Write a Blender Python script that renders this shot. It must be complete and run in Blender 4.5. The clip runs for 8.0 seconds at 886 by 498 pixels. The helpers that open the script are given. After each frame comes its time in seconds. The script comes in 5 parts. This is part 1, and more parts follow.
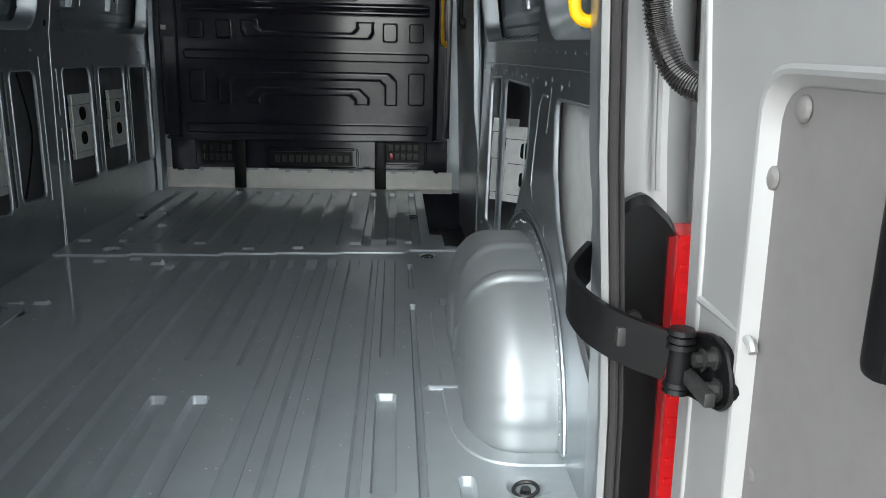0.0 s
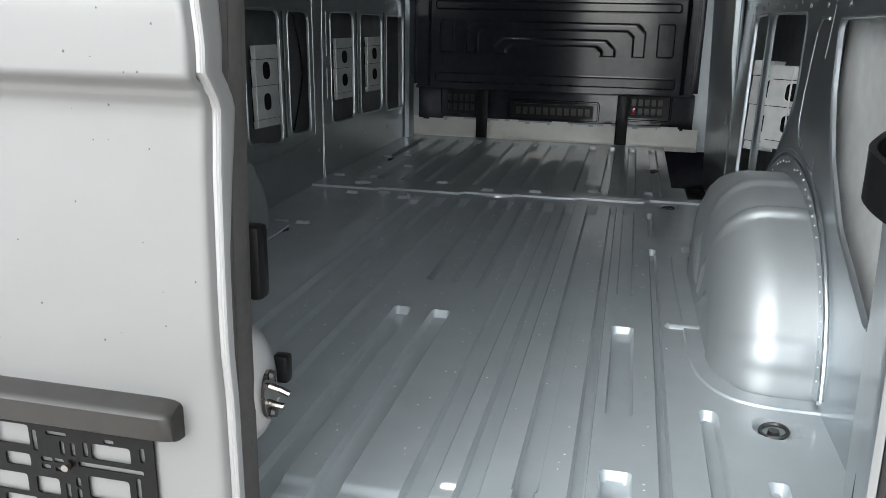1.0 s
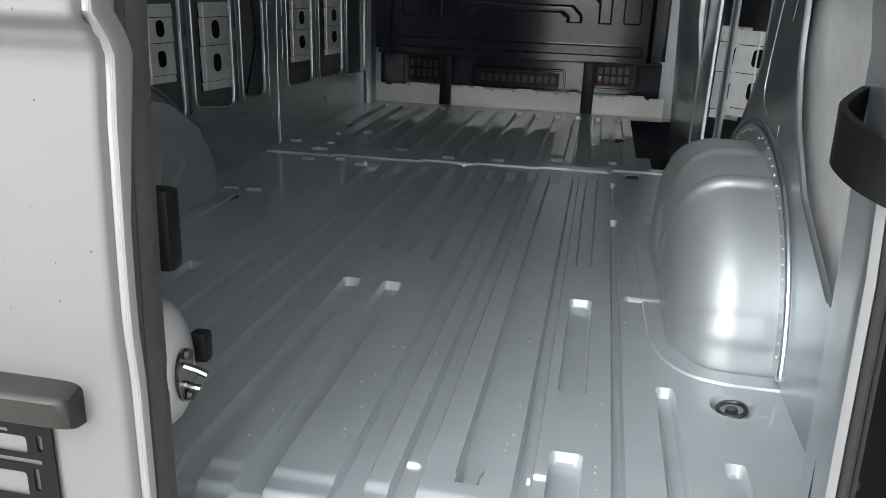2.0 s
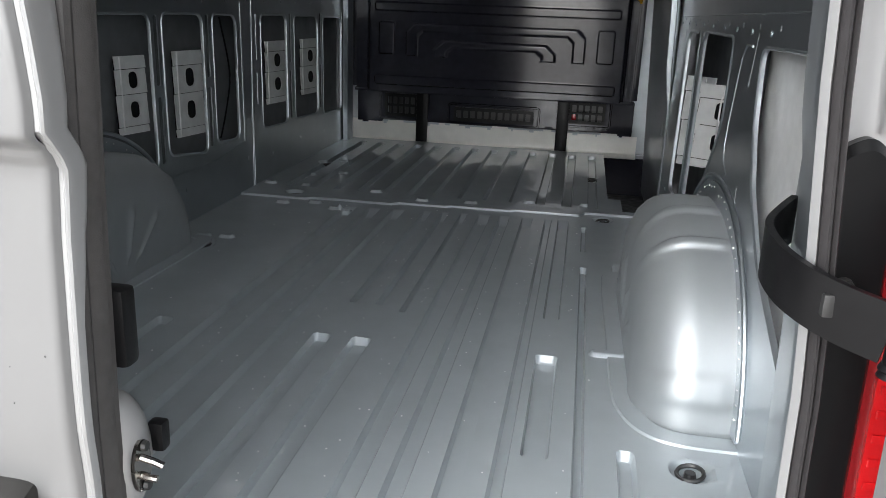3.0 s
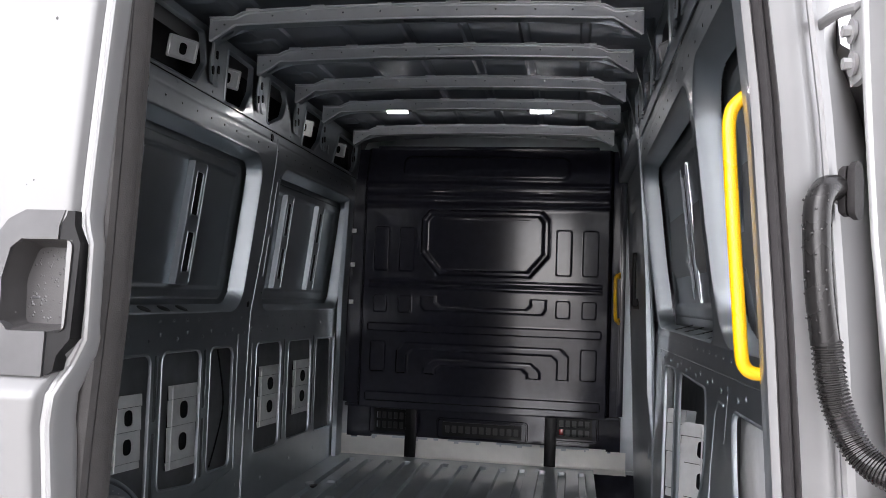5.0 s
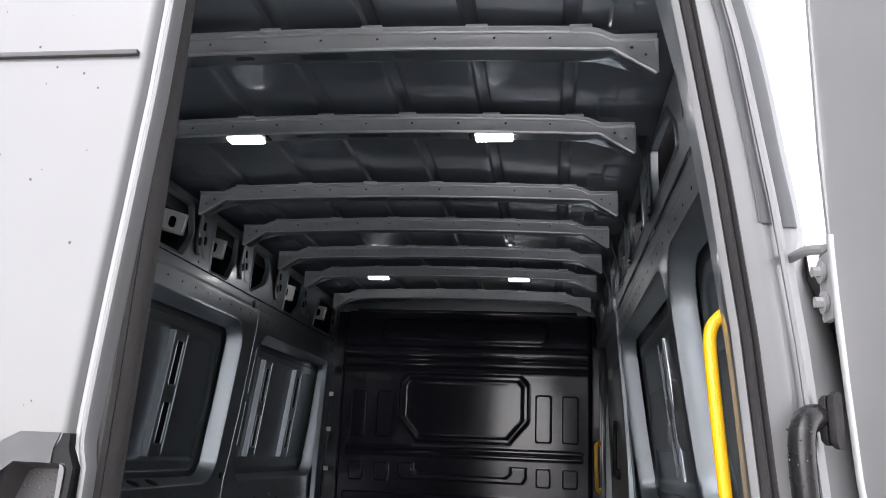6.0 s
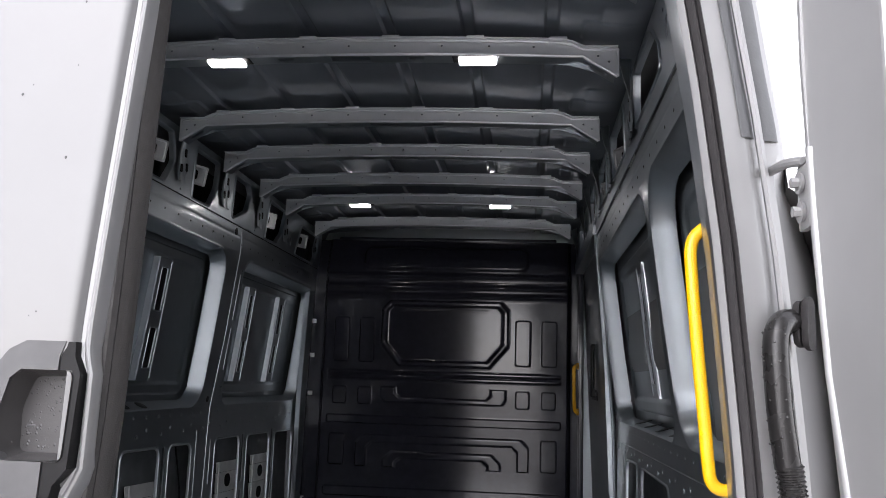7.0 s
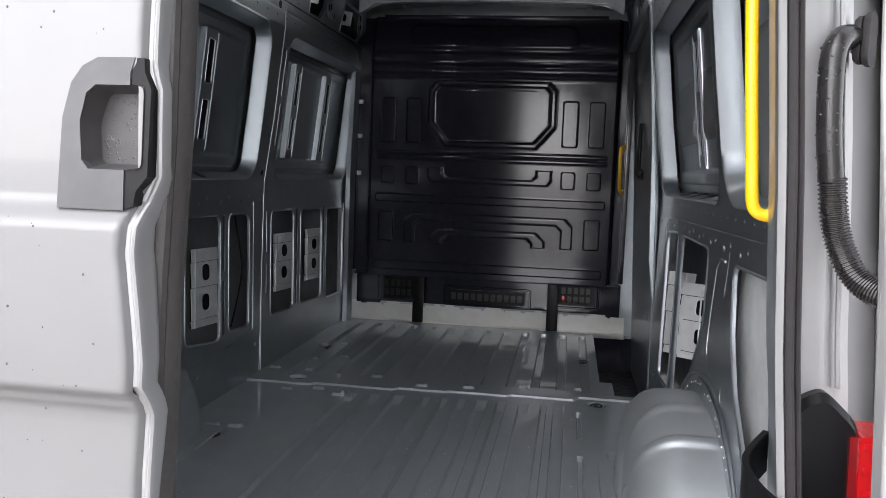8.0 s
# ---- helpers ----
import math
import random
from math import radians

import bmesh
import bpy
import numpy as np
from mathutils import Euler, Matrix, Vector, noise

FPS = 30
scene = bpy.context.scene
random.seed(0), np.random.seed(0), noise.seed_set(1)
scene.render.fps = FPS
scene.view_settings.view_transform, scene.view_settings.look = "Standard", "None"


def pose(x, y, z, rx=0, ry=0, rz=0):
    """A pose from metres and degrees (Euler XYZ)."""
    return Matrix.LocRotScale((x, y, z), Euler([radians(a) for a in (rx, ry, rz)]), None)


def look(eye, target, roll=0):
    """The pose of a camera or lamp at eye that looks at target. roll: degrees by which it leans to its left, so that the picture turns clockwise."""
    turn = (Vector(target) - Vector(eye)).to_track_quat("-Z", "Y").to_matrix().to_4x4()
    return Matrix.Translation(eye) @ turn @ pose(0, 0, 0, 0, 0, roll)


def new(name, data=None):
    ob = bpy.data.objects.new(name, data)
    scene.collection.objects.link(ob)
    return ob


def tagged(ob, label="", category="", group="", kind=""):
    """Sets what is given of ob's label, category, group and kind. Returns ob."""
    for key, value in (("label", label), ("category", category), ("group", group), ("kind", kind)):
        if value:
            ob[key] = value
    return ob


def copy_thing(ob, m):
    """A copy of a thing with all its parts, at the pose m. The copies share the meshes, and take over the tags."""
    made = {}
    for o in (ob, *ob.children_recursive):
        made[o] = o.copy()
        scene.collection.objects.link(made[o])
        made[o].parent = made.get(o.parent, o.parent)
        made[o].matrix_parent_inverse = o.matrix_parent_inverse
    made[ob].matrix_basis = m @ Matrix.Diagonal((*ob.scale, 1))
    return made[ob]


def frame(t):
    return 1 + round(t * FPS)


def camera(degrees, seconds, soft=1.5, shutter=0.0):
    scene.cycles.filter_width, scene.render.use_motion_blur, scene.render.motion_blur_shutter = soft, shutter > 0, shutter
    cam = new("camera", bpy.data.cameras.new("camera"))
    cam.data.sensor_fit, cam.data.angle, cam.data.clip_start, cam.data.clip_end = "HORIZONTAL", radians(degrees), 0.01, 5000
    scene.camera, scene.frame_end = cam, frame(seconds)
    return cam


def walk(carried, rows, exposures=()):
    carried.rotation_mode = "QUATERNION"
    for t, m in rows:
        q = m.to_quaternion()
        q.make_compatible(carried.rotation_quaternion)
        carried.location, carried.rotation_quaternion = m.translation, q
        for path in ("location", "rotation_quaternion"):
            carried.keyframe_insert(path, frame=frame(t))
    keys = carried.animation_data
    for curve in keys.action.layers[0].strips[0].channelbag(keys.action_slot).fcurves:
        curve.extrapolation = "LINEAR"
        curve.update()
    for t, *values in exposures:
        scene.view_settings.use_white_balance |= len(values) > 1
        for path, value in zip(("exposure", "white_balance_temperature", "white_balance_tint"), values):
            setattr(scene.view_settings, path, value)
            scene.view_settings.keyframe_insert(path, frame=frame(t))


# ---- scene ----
cam = camera(57.9, 8.0, soft=0.65)
PATH = [
    (0, (0.556, -1.302, 0.914), (0.677, 0.633, 0.421), 1.4),
    (0.5, (0.585, -1.311, 0.824), (0.361, 0.604, 0.292), 1.3),
    (1, (0.509, -1.329, 0.79), (0.082, 0.54, 0.221), 1.1),
    (1.5, (0.491, -1.282, 0.777), (0.023, 0.568, 0.177), 1.4),
    (1.7, (0.507, -1.254, 0.756), (0.091, 0.602, 0.138), 1.7),
    (2.8, (0.564, -1.212, 0.828), (0.263, 0.655, 0.175), 2.4),
    (3, (0.569, -1.219, 0.858), (0.26, 0.668, 0.272), 2.3),
    (3.5, (0.575, -1.223, 0.902), (0.251, 0.707, 0.49), 2.2),
    (4, (0.585, -1.238, 0.942), (0.246, 0.717, 0.69), 2.1),
    (4.5, (0.58, -1.257, 0.989), (0.243, 0.712, 0.908), 2.1),
    (5, (0.577, -1.282, 1.033), (0.254, 0.689, 1.152), 2.1),
    (5.2, (0.573, -1.289, 1.049), (0.257, 0.673, 1.22), 2.1),
    (6.3, (0.553, -1.332, 1.117), (0.304, 0.578, 1.658), 2.4),
    (6.5, (0.549, -1.332, 1.113), (0.312, 0.586, 1.626), 2.2),
    (7, (0.546, -1.35, 1.082), (0.332, 0.612, 1.407), 1.9),
    (7.5, (0.546, -1.35, 1.036), (0.335, 0.638, 1.077), 2.0),
    (8, (0.542, -1.378, 0.989), (0.234, 0.59, 0.804), 2.2),
]
EXPOSURES = [(0.0, 1.93, 6350, 5), (0.6, 2.15, 6350, 4), (1.0, 1.95, 6420, 7), (1.5, 1.8, 6500, 8), (3.0, 2.04, 6500, 10), (3.5, 2.16, 6500, 12), (4.0, 2.32, 6490, 14), (4.5, 2.24, 6480, 16), (6.5, 1.67, 6400, 15), (7.0, 1.77, 6400, 16), (8.0, 1.98, 6420, 14)]
SKY_STRENGTH = 0.2
walk(cam, [(t, look(e, g, r)) for t, e, g, r in PATH], EXPOSURES)

# ---- body ----
# world and sun: a bright overcast day
world = bpy.data.worlds.new("world")
scene.world = world
world.use_nodes = True
wn = world.node_tree
sky = wn.nodes.new("ShaderNodeTexSky")
sky.sky_type = "NISHITA"
sky.sun_disc = False
sky.sun_elevation, sky.sun_rotation = radians(42), radians(203)
sky.air_density, sky.dust_density, sky.ozone_density = 1.0, 1.0, 1.0
grey = wn.nodes.new("ShaderNodeHueSaturation")
grey.inputs["Saturation"].default_value = 0.12
wn.links.new(sky.outputs[0], grey.inputs["Color"])
wn.links.new(grey.outputs[0], wn.nodes["Background"].inputs[0])
wn.nodes["Background"].inputs[1].default_value = SKY_STRENGTH
sun_data = bpy.data.lights.new("sun", "SUN")
sun_data.energy, sun_data.angle, sun_data.color = 0.15, radians(80), (1.0, 0.99, 0.97)
sun = new("sun", sun_data)
sun.matrix_world = look((-3.9, -9.2, 9.0), (0, 0, 0))


# ---- materials ----
def material(name, base, rough=0.5, metal=0.0, coat=0.0, noise_scale=30.0, vary=0.06, bump=0.0, bump_scale=300.0,
             rough_vary=0.08, stain=0.0, stain_colour=(0.2, 0.2, 0.2)):
    """Principled material with colour and roughness that vary at two scales, and a fine relief."""
    m = bpy.data.materials.new(name)
    m.use_nodes = True
    t = m.node_tree
    b = t.nodes["Principled BSDF"]
    co = t.nodes.new("ShaderNodeTexCoord")

    def nz(scale, detail=4.0):
        n = t.nodes.new("ShaderNodeTexNoise")
        n.inputs["Scale"].default_value, n.inputs["Detail"].default_value = scale, detail
        t.links.new(co.outputs["Object"], n.inputs["Vector"])
        return n

    def ramp(src, lo, hi, a, c):
        r = t.nodes.new("ShaderNodeMapRange")
        for key, v in (("From Min", lo), ("From Max", hi), ("To Min", a), ("To Max", c)):
            r.inputs[key].default_value = v
        t.links.new(src, r.inputs["Value"])
        return r.outputs[0]

    big, small = nz(noise_scale * 0.07), nz(noise_scale)
    both = t.nodes.new("ShaderNodeMath")
    both.operation = "ADD"
    t.links.new(big.outputs["Fac"], both.inputs[0])
    t.links.new(small.outputs["Fac"], both.inputs[1])
    mix = t.nodes.new("ShaderNodeMix")
    mix.data_type = "RGBA"
    t.links.new(ramp(both.outputs[0], 0.7, 1.3, 0, 1), mix.inputs["Factor"])
    mix.inputs["A"].default_value = (*[c * (1 - vary) for c in base], 1)
    mix.inputs["B"].default_value = (*[min(1, c * (1 + vary)) for c in base], 1)
    col = mix.outputs["Result"]
    if stain:
        s = t.nodes.new("ShaderNodeMix")
        s.data_type = "RGBA"
        t.links.new(ramp(nz(noise_scale * 0.25, 8).outputs["Fac"], 0.55, 0.8, 0, stain), s.inputs["Factor"])
        t.links.new(col, s.inputs["A"])
        s.inputs["B"].default_value = (*stain_colour, 1)
        col = s.outputs["Result"]
    t.links.new(col, b.inputs["Base Color"])
    t.links.new(ramp(nz(noise_scale * 0.4, 6).outputs["Fac"], 0.35, 0.7, max(0.02, rough - rough_vary), rough + rough_vary), b.inputs["Roughness"])
    b.inputs["Metallic"].default_value = metal
    b.inputs["Coat Weight"].default_value = coat
    b.inputs["Coat Roughness"].default_value = 0.025
    if bump:
        bp = t.nodes.new("ShaderNodeBump")
        bp.inputs["Strength"].default_value, bp.inputs["Distance"].default_value = bump, 0.002
        t.links.new(nz(bump_scale, 3).outputs["Fac"], bp.inputs["Height"])
        t.links.new(bp.outputs[0], b.inputs["Normal"])
    return m


def lit(name, colour, strength):
    m = bpy.data.materials.new(name)
    m.use_nodes = True
    b = m.node_tree.nodes["Principled BSDF"]
    b.inputs["Base Color"].default_value = (0.8, 0.8, 0.8, 1)
    b.inputs["Emission Color"].default_value = (*colour, 1)
    b.inputs["Emission Strength"].default_value = strength
    return m


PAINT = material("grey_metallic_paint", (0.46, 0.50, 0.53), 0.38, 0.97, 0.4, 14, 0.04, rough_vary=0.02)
FLOOR_PAINT = material("grey_floor_paint", (0.43, 0.475, 0.50), 0.47, 0.28, 1.0, 9, 0.06, 0.16, 13, rough_vary=0.02)
# body silver darkened for the outer skin, to offset the strong daylight on it
SKIN_PAINT = material("silver_paint_skin_darkened", (0.155, 0.156, 0.156), 0.36, 0.1, 0.45, 8, 0.03, rough_vary=0.02)
# the same silver kept paler, so door edges and frames look brighter lit
JAMB_PAINT = material("silver_paint_jamb_pale", (0.36, 0.362, 0.362), 0.5, 0.5, 0.15, 9, 0.05, rough_vary=0.03)
JAMB_BAND = material("dull_grey_band", (0.12, 0.124, 0.128), 0.55, 0.1, 0.1, 40, 0.08, 0.15, 300)
BLACK = material("black_coated_steel", (0.020, 0.020, 0.029), 0.12, 0.0, 0.0, 22, 0.2, 0.0, 500, 0.006)
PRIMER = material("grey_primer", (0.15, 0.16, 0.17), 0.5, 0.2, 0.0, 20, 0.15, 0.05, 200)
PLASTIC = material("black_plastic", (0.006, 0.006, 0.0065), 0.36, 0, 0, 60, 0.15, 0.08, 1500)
GREY_PLASTIC = material("dark_grey_plastic", (0.060, 0.060, 0.062), 0.5, 0, 0, 60, 0.08, 0.08, 1200)
BAR_PLASTIC = material("charcoal_plastic", (0.016, 0.015, 0.0135), 0.42, 0, 0, 60, 0.08, 0.1, 1200)
PANEL_GREY = material("grey_door_board", (0.135, 0.130, 0.127), 0.62, 0, 0, 50, 0.05, 0.08, 700)
RUBBER = material("black_rubber", (0.031, 0.029, 0.030), 0.55, 0, 0, 80, 0.15, 0.2, 500)
SLEEVE = material("wet_black_rubber", (0.022, 0.021, 0.021), 0.28, 0, 0, 80, 0.15, 0.1, 500)
GREY_RUBBER = material("grey_brown_rubber", (0.052, 0.049, 0.048), 0.6, 0, 0, 80, 0.15, 0.2, 500)
CUP_PLASTIC = material("wet_charcoal_plastic", (0.055, 0.053, 0.053), 0.4, 0, 0, 60, 0.1, 0.1, 1200)
ARCH_PAINT = material("grey_arch_paint", (0.42, 0.45, 0.465), 0.52, 0.62, 0.5, 14, 0.04, rough_vary=0.02)
# darker, bluer copy of the wall grey: shade put into the roof skin's colour
ROOF_PAINT = material("grey_paint_shaded_roof", (0.24, 0.268, 0.305), 0.42, 0.6, 0.8, 14, 0.05, rough_vary=0.02)
# paler copy of the wall grey, so the bow faces look lit from behind
BOW_PAINT = material("grey_paint_lit_bow", (0.72, 0.74, 0.76), 0.42, 0.5, 0.5, 14, 0.05, rough_vary=0.02)
STRIP = material("pale_sill_paint", (0.74, 0.735, 0.70), 0.5, 0.3, 0, 18, 0.06, 0.05, 60, stain=0.3, stain_colour=(0.6, 0.58, 0.53))
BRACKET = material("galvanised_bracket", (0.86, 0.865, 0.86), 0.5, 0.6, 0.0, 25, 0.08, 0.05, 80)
YELLOW = material("yellow_handle_paint", (0.85, 0.46, 0.0), 0.35, 0, 0.3, 20, 0.04)
CHROME = material("bright_steel", (0.34, 0.32, 0.30), 0.25, 1.0, 0, 60, 0.06)
DARK_STEEL = material("dark_steel", (0.05, 0.05, 0.05), 0.38, 0.5, 0, 60, 0.1)
RED = material("red_lens", (0.40, 0.006, 0.008), 0.15, 0, 0.6, 30, 0.15, 0.3, 160)
DARK_RED = material("dark_red_lens", (0.16, 0.006, 0.008), 0.2, 0, 0.5, 30, 0.1)
AMBER = material("pale_lens", (0.75, 0.55, 0.42), 0.15, 0, 0.6, 30, 0.1, 0.3, 160)
WHITE = material("white_plate", (0.78, 0.78, 0.77), 0.5, 0, 0, 40, 0.03)
ASPHALT = material("wet_concrete", (0.40, 0.372, 0.345), 0.45, 0, 0, 3, 0.25, 0.6, 120)
DROP = material("water", (0.06, 0.06, 0.06), 0.12, 0.0, 0.0, 60, 0.05, rough_vary=0.02)
BLACK.node_tree.nodes["Principled BSDF"].inputs["Specular IOR Level"].default_value = 0.5
PLASTIC.node_tree.nodes["Principled BSDF"].inputs["Specular IOR Level"].default_value = 0.15
RUBBER.node_tree.nodes["Principled BSDF"].inputs["Specular IOR Level"].default_value = 0.3
CUP_PLASTIC.node_tree.nodes["Principled BSDF"].inputs["Specular IOR Level"].default_value = 0.25
for satin, blur in ((PAINT, 0.10), (ROOF_PAINT, 0.06), (ARCH_PAINT, 0.17)):
    satin.node_tree.nodes["Principled BSDF"].inputs["Coat Roughness"].default_value = blur
JAMB_PAINT.node_tree.nodes["Principled BSDF"].inputs["Coat Roughness"].default_value = 0.2
LED = lit("led_light", (1.0, 0.98, 0.94), 8.0)


# ---- mesh helpers ----
def link(name, mesh, mat, parent=None, label="", smooth=True):
    mesh.materials.append(mat)
    if smooth:
        mesh.shade_smooth()
        mesh.set_sharp_from_angle(angle=radians(35))
    ob = new(name, mesh)
    ob.parent = parent
    if label:
        ob["label"] = label
    return ob


def part(name, bm, mat, parent=None, label="", smooth=True):
    bmesh.ops.recalc_face_normals(bm, faces=bm.faces)
    mesh = bpy.data.meshes.new(name)
    bm.to_mesh(mesh)
    bm.free()
    return link(name, mesh, mat, parent, label, smooth)


def thing(name, label, category, group="", kind="", at=(0, 0, 0)):
    ob = new(name)
    ob.empty_display_size = 0.05
    ob.location = at
    return tagged(ob, label, category, group, kind)


def sheet(name, us, vs, fn, mat, parent=None, label="", drop=None):
    """A pressed sheet: fn maps arrays of u, v to x, y, z. drop: faces left out, by their middles."""
    u, v = np.meshgrid(np.array(us), np.array(vs), indexing="ij")
    x, y, z = fn(u, v)
    co = np.stack([np.broadcast_to(a, u.shape) for a in (x, y, z)], -1).reshape(-1, 3)
    n, m = u.shape
    i = np.arange(n * m).reshape(n, m)
    quads = np.stack([i[:-1, :-1], i[1:, :-1], i[1:, 1:], i[:-1, 1:]], -1)
    if drop is not None:
        mid = lambda a: (a[:-1, :-1] + a[1:, :-1] + a[1:, 1:] + a[:-1, 1:]) / 4
        quads = quads[~drop(mid(u), mid(v))]
    mesh = bpy.data.meshes.new(name)
    mesh.from_pydata(co.tolist(), [], quads.reshape(-1, 4).tolist())
    mesh.update()
    return link(name, mesh, mat, parent, label)


def box(bm, a, b, bevel=0.0, m=None):
    """A box between two corners, with rounded edges."""
    r = bmesh.ops.create_cube(bm, size=1.0)["verts"]
    for w in r:
        w.co = Vector([(a[k] + b[k]) / 2 + w.co[k] * (b[k] - a[k]) for k in range(3)])
    if bevel:
        e = list({e for w in r for e in w.link_edges})
        r = bmesh.ops.bevel(bm, geom=e, offset=bevel, segments=2, affect="EDGES", profile=0.6)["verts"]
    if m is not None:
        bmesh.ops.transform(bm, matrix=m, verts=list({w for w in r}))
    return bm


def boxes(*rows):
    bm = bmesh.new()
    for r in rows:
        box(bm, *r)
    return bm


def sweep(bm, path, section, closed=False, normal=(0, 0, 1), cap=True):
    """Carries a closed 2D section (side, up) along a path."""
    pts = [Vector(p) for p in path]
    n = len(pts)
    rings = []
    for k, p in enumerate(pts):
        if closed:
            d = (pts[(k + 1) % n] - pts[k - 1]).normalized()
        else:
            d = (pts[min(k + 1, n - 1)] - pts[max(k - 1, 0)]).normalized()
        up = Vector(normal)
        up = (up - d * up.dot(d)).normalized()
        side = d.cross(up)
        rings.append([bm.verts.new(p + side * s + up * w) for s, w in section])
    q = len(section)
    for k in range(n if closed else n - 1):
        a, b = rings[k], rings[(k + 1) % n]
        for j in range(q):
            bm.faces.new((a[j], a[(j + 1) % q], b[(j + 1) % q], b[j]))
    if cap and not closed:
        bm.faces.new(rings[0][::-1])
        bm.faces.new(rings[-1])
    return bm


def circle(r, n=10, sx=1.0, sy=1.0):
    return [(r * sx * math.cos(2 * math.pi * k / n), r * sy * math.sin(2 * math.pi * k / n)) for k in range(n)]


def rounded(points, r, n=4):
    """A closed outline with its corners rounded."""
    out = []
    k = len(points)
    for i in range(k):
        p, a, b = (Vector(points[j % k]) for j in (i, i - 1, i + 1))
        la, lb = (a - p).length, (b - p).length
        rr = min(r, la * 0.48, lb * 0.48)
        s, e = p + (a - p) * (rr / la), p + (b - p) * (rr / lb)
        for j in range(n + 1):
            w = j / n
            out.append(tuple(s * (1 - w) ** 2 + p * 2 * w * (1 - w) + e * w ** 2))
    return out


def rect(x0, y0, x1, y1, r=0.0, n=4):
    pts = [(x0, y0), (x1, y0), (x1, y1), (x0, y1)]
    return rounded(pts, r, n) if r else pts


def disc(x, y, r, n=8, sx=1.0):
    return [(x + a, y + b) for a, b in circle(r, n, sx)]


def smooth_path(points, steps=6):
    """A Catmull-Rom curve through the points."""
    p = [Vector(q) for q in points]
    p = [p[0] * 2 - p[1]] + p + [p[-1] * 2 - p[-2]]
    out = []
    for k in range(1, len(p) - 2):
        for j in range(steps):
            w = j / steps
            a, b, c, d = p[k - 1:k + 3]
            out.append(0.5 * (2 * b + (c - a) * w + (2 * a - 5 * b + 4 * c - d) * w * w + (3 * b - a - 3 * c + d) * w ** 3))
    return out + [p[-2]]


def plate(bm, outer, holes, fn, thick):
    """A plate with holes through it, in u, v; fn(u, v, depth) gives its place."""
    b2 = bmesh.new()
    for loop in (outer, *holes):
        vs = [b2.verts.new((u, v, 0)) for u, v in loop]
        for k in range(len(vs)):
            b2.edges.new((vs[k - 1], vs[k]))
    bmesh.ops.triangle_fill(b2, use_beauty=True, use_dissolve=False, edges=b2.edges[:], normal=(0, 0, 1))
    faces = b2.faces[:]
    ext = bmesh.ops.extrude_face_region(b2, geom=faces)["geom"]
    for w in ext:
        if isinstance(w, bmesh.types.BMVert):
            w.co.z = thick
    keep = {}
    for w in b2.verts:
        keep[w] = bm.verts.new(fn(w.co.x, w.co.y, w.co.z))
    for fc in b2.faces:
        bm.faces.new([keep[w] for w in fc.verts])
    b2.free()
    return bm


def loft(bm, loops, fn, close_last=False):
    """Bridges loops of equal length; each loop is (outline, depth)."""
    rows = [[bm.verts.new(fn(u, v, d)) for u, v in o] for o, d in loops]
    for a, b in zip(rows, rows[1:]):
        for k in range(len(a)):
            bm.faces.new((a[k - 1], a[k], b[k], b[k - 1]))
    if close_last:
        bm.faces.new(rows[-1])
    return bm


def ease(a):
    a = np.clip(a, 0, 1)
    return a * a * (3 - 2 * a)


def pad(x, y, x0, x1, y0, y1, slope=0.01, r=0.015):
    """1 inside a rounded rectangle, falling to 0 over the slope outside it."""
    cx, cy, hx, hy = (x0 + x1) / 2, (y0 + y1) / 2, (x1 - x0) / 2, (y1 - y0) / 2
    qx, qy = np.abs(x - cx) - hx + r, np.abs(y - cy) - hy + r
    d = np.hypot(np.maximum(qx, 0), np.maximum(qy, 0)) + np.minimum(np.maximum(qx, qy), 0) - r
    return ease(1 - d / slope)


def segment(x, y, a, b):
    dx, dy = b[0] - a[0], b[1] - a[1]
    w = np.clip(((x - a[0]) * dx + (y - a[1]) * dy) / (dx * dx + dy * dy), 0, 1)
    return np.hypot(x - a[0] - w * dx, y - a[1] - w * dy)


def trace(x, y, pts, closed=False):
    """Distance to a polyline."""
    pairs = list(zip(pts, pts[1:])) + ([(pts[-1], pts[0])] if closed else [])
    d = segment(x, y, *pairs[0])
    for p in pairs[1:]:
        d = np.minimum(d, segment(x, y, *p))
    return d


def inside(x, y, pts):
    """Whether points lie in a polygon."""
    c = np.zeros(np.shape(x), bool)
    for (ax, ay), (bx, by) in zip(pts, pts[1:] + pts[:1]):
        hit = (ay > y) != (by > y)
        c ^= hit & (x < (bx - ax) * (y - ay) / (by - ay + 1e-12) + ax)
    return c


def spaced(a, b, step, marks=(), fine=0.004, reach=0.016):
    """Even steps from a to b, with close steps round the marks."""
    s = set(np.round(np.linspace(a, b, max(2, int(round((b - a) / step)) + 1)), 4).tolist())
    for m in marks:
        k = -reach
        while k <= reach + 1e-6:
            if a < m + k < b:
                s.add(round(m + k, 4))
            k += fine
    out = []
    for w in sorted(s):
        if not out or w - out[-1] > 0.0015:
            out.append(w)
    return out


def bolt(bm, place, r, h, axis="y", n=8):
    m = {"x": Matrix.Rotation(radians(90), 4, "Y"), "y": Matrix.Rotation(radians(90), 4, "X"), "z": Matrix()}[axis]
    bmesh.ops.create_cone(bm, cap_ends=True, segments=n, radius1=r, radius2=r * 0.85, depth=h, matrix=Matrix.Translation(place) @ m)
    return bm


# ---- ground and outer shell ----
ground = part("ground", boxes(((-600, -600, -0.70), (600, 600, -0.62))), ASPHALT, label="")
tagged(ground, "wet pale concrete yard under the van", "ground", kind="structure")

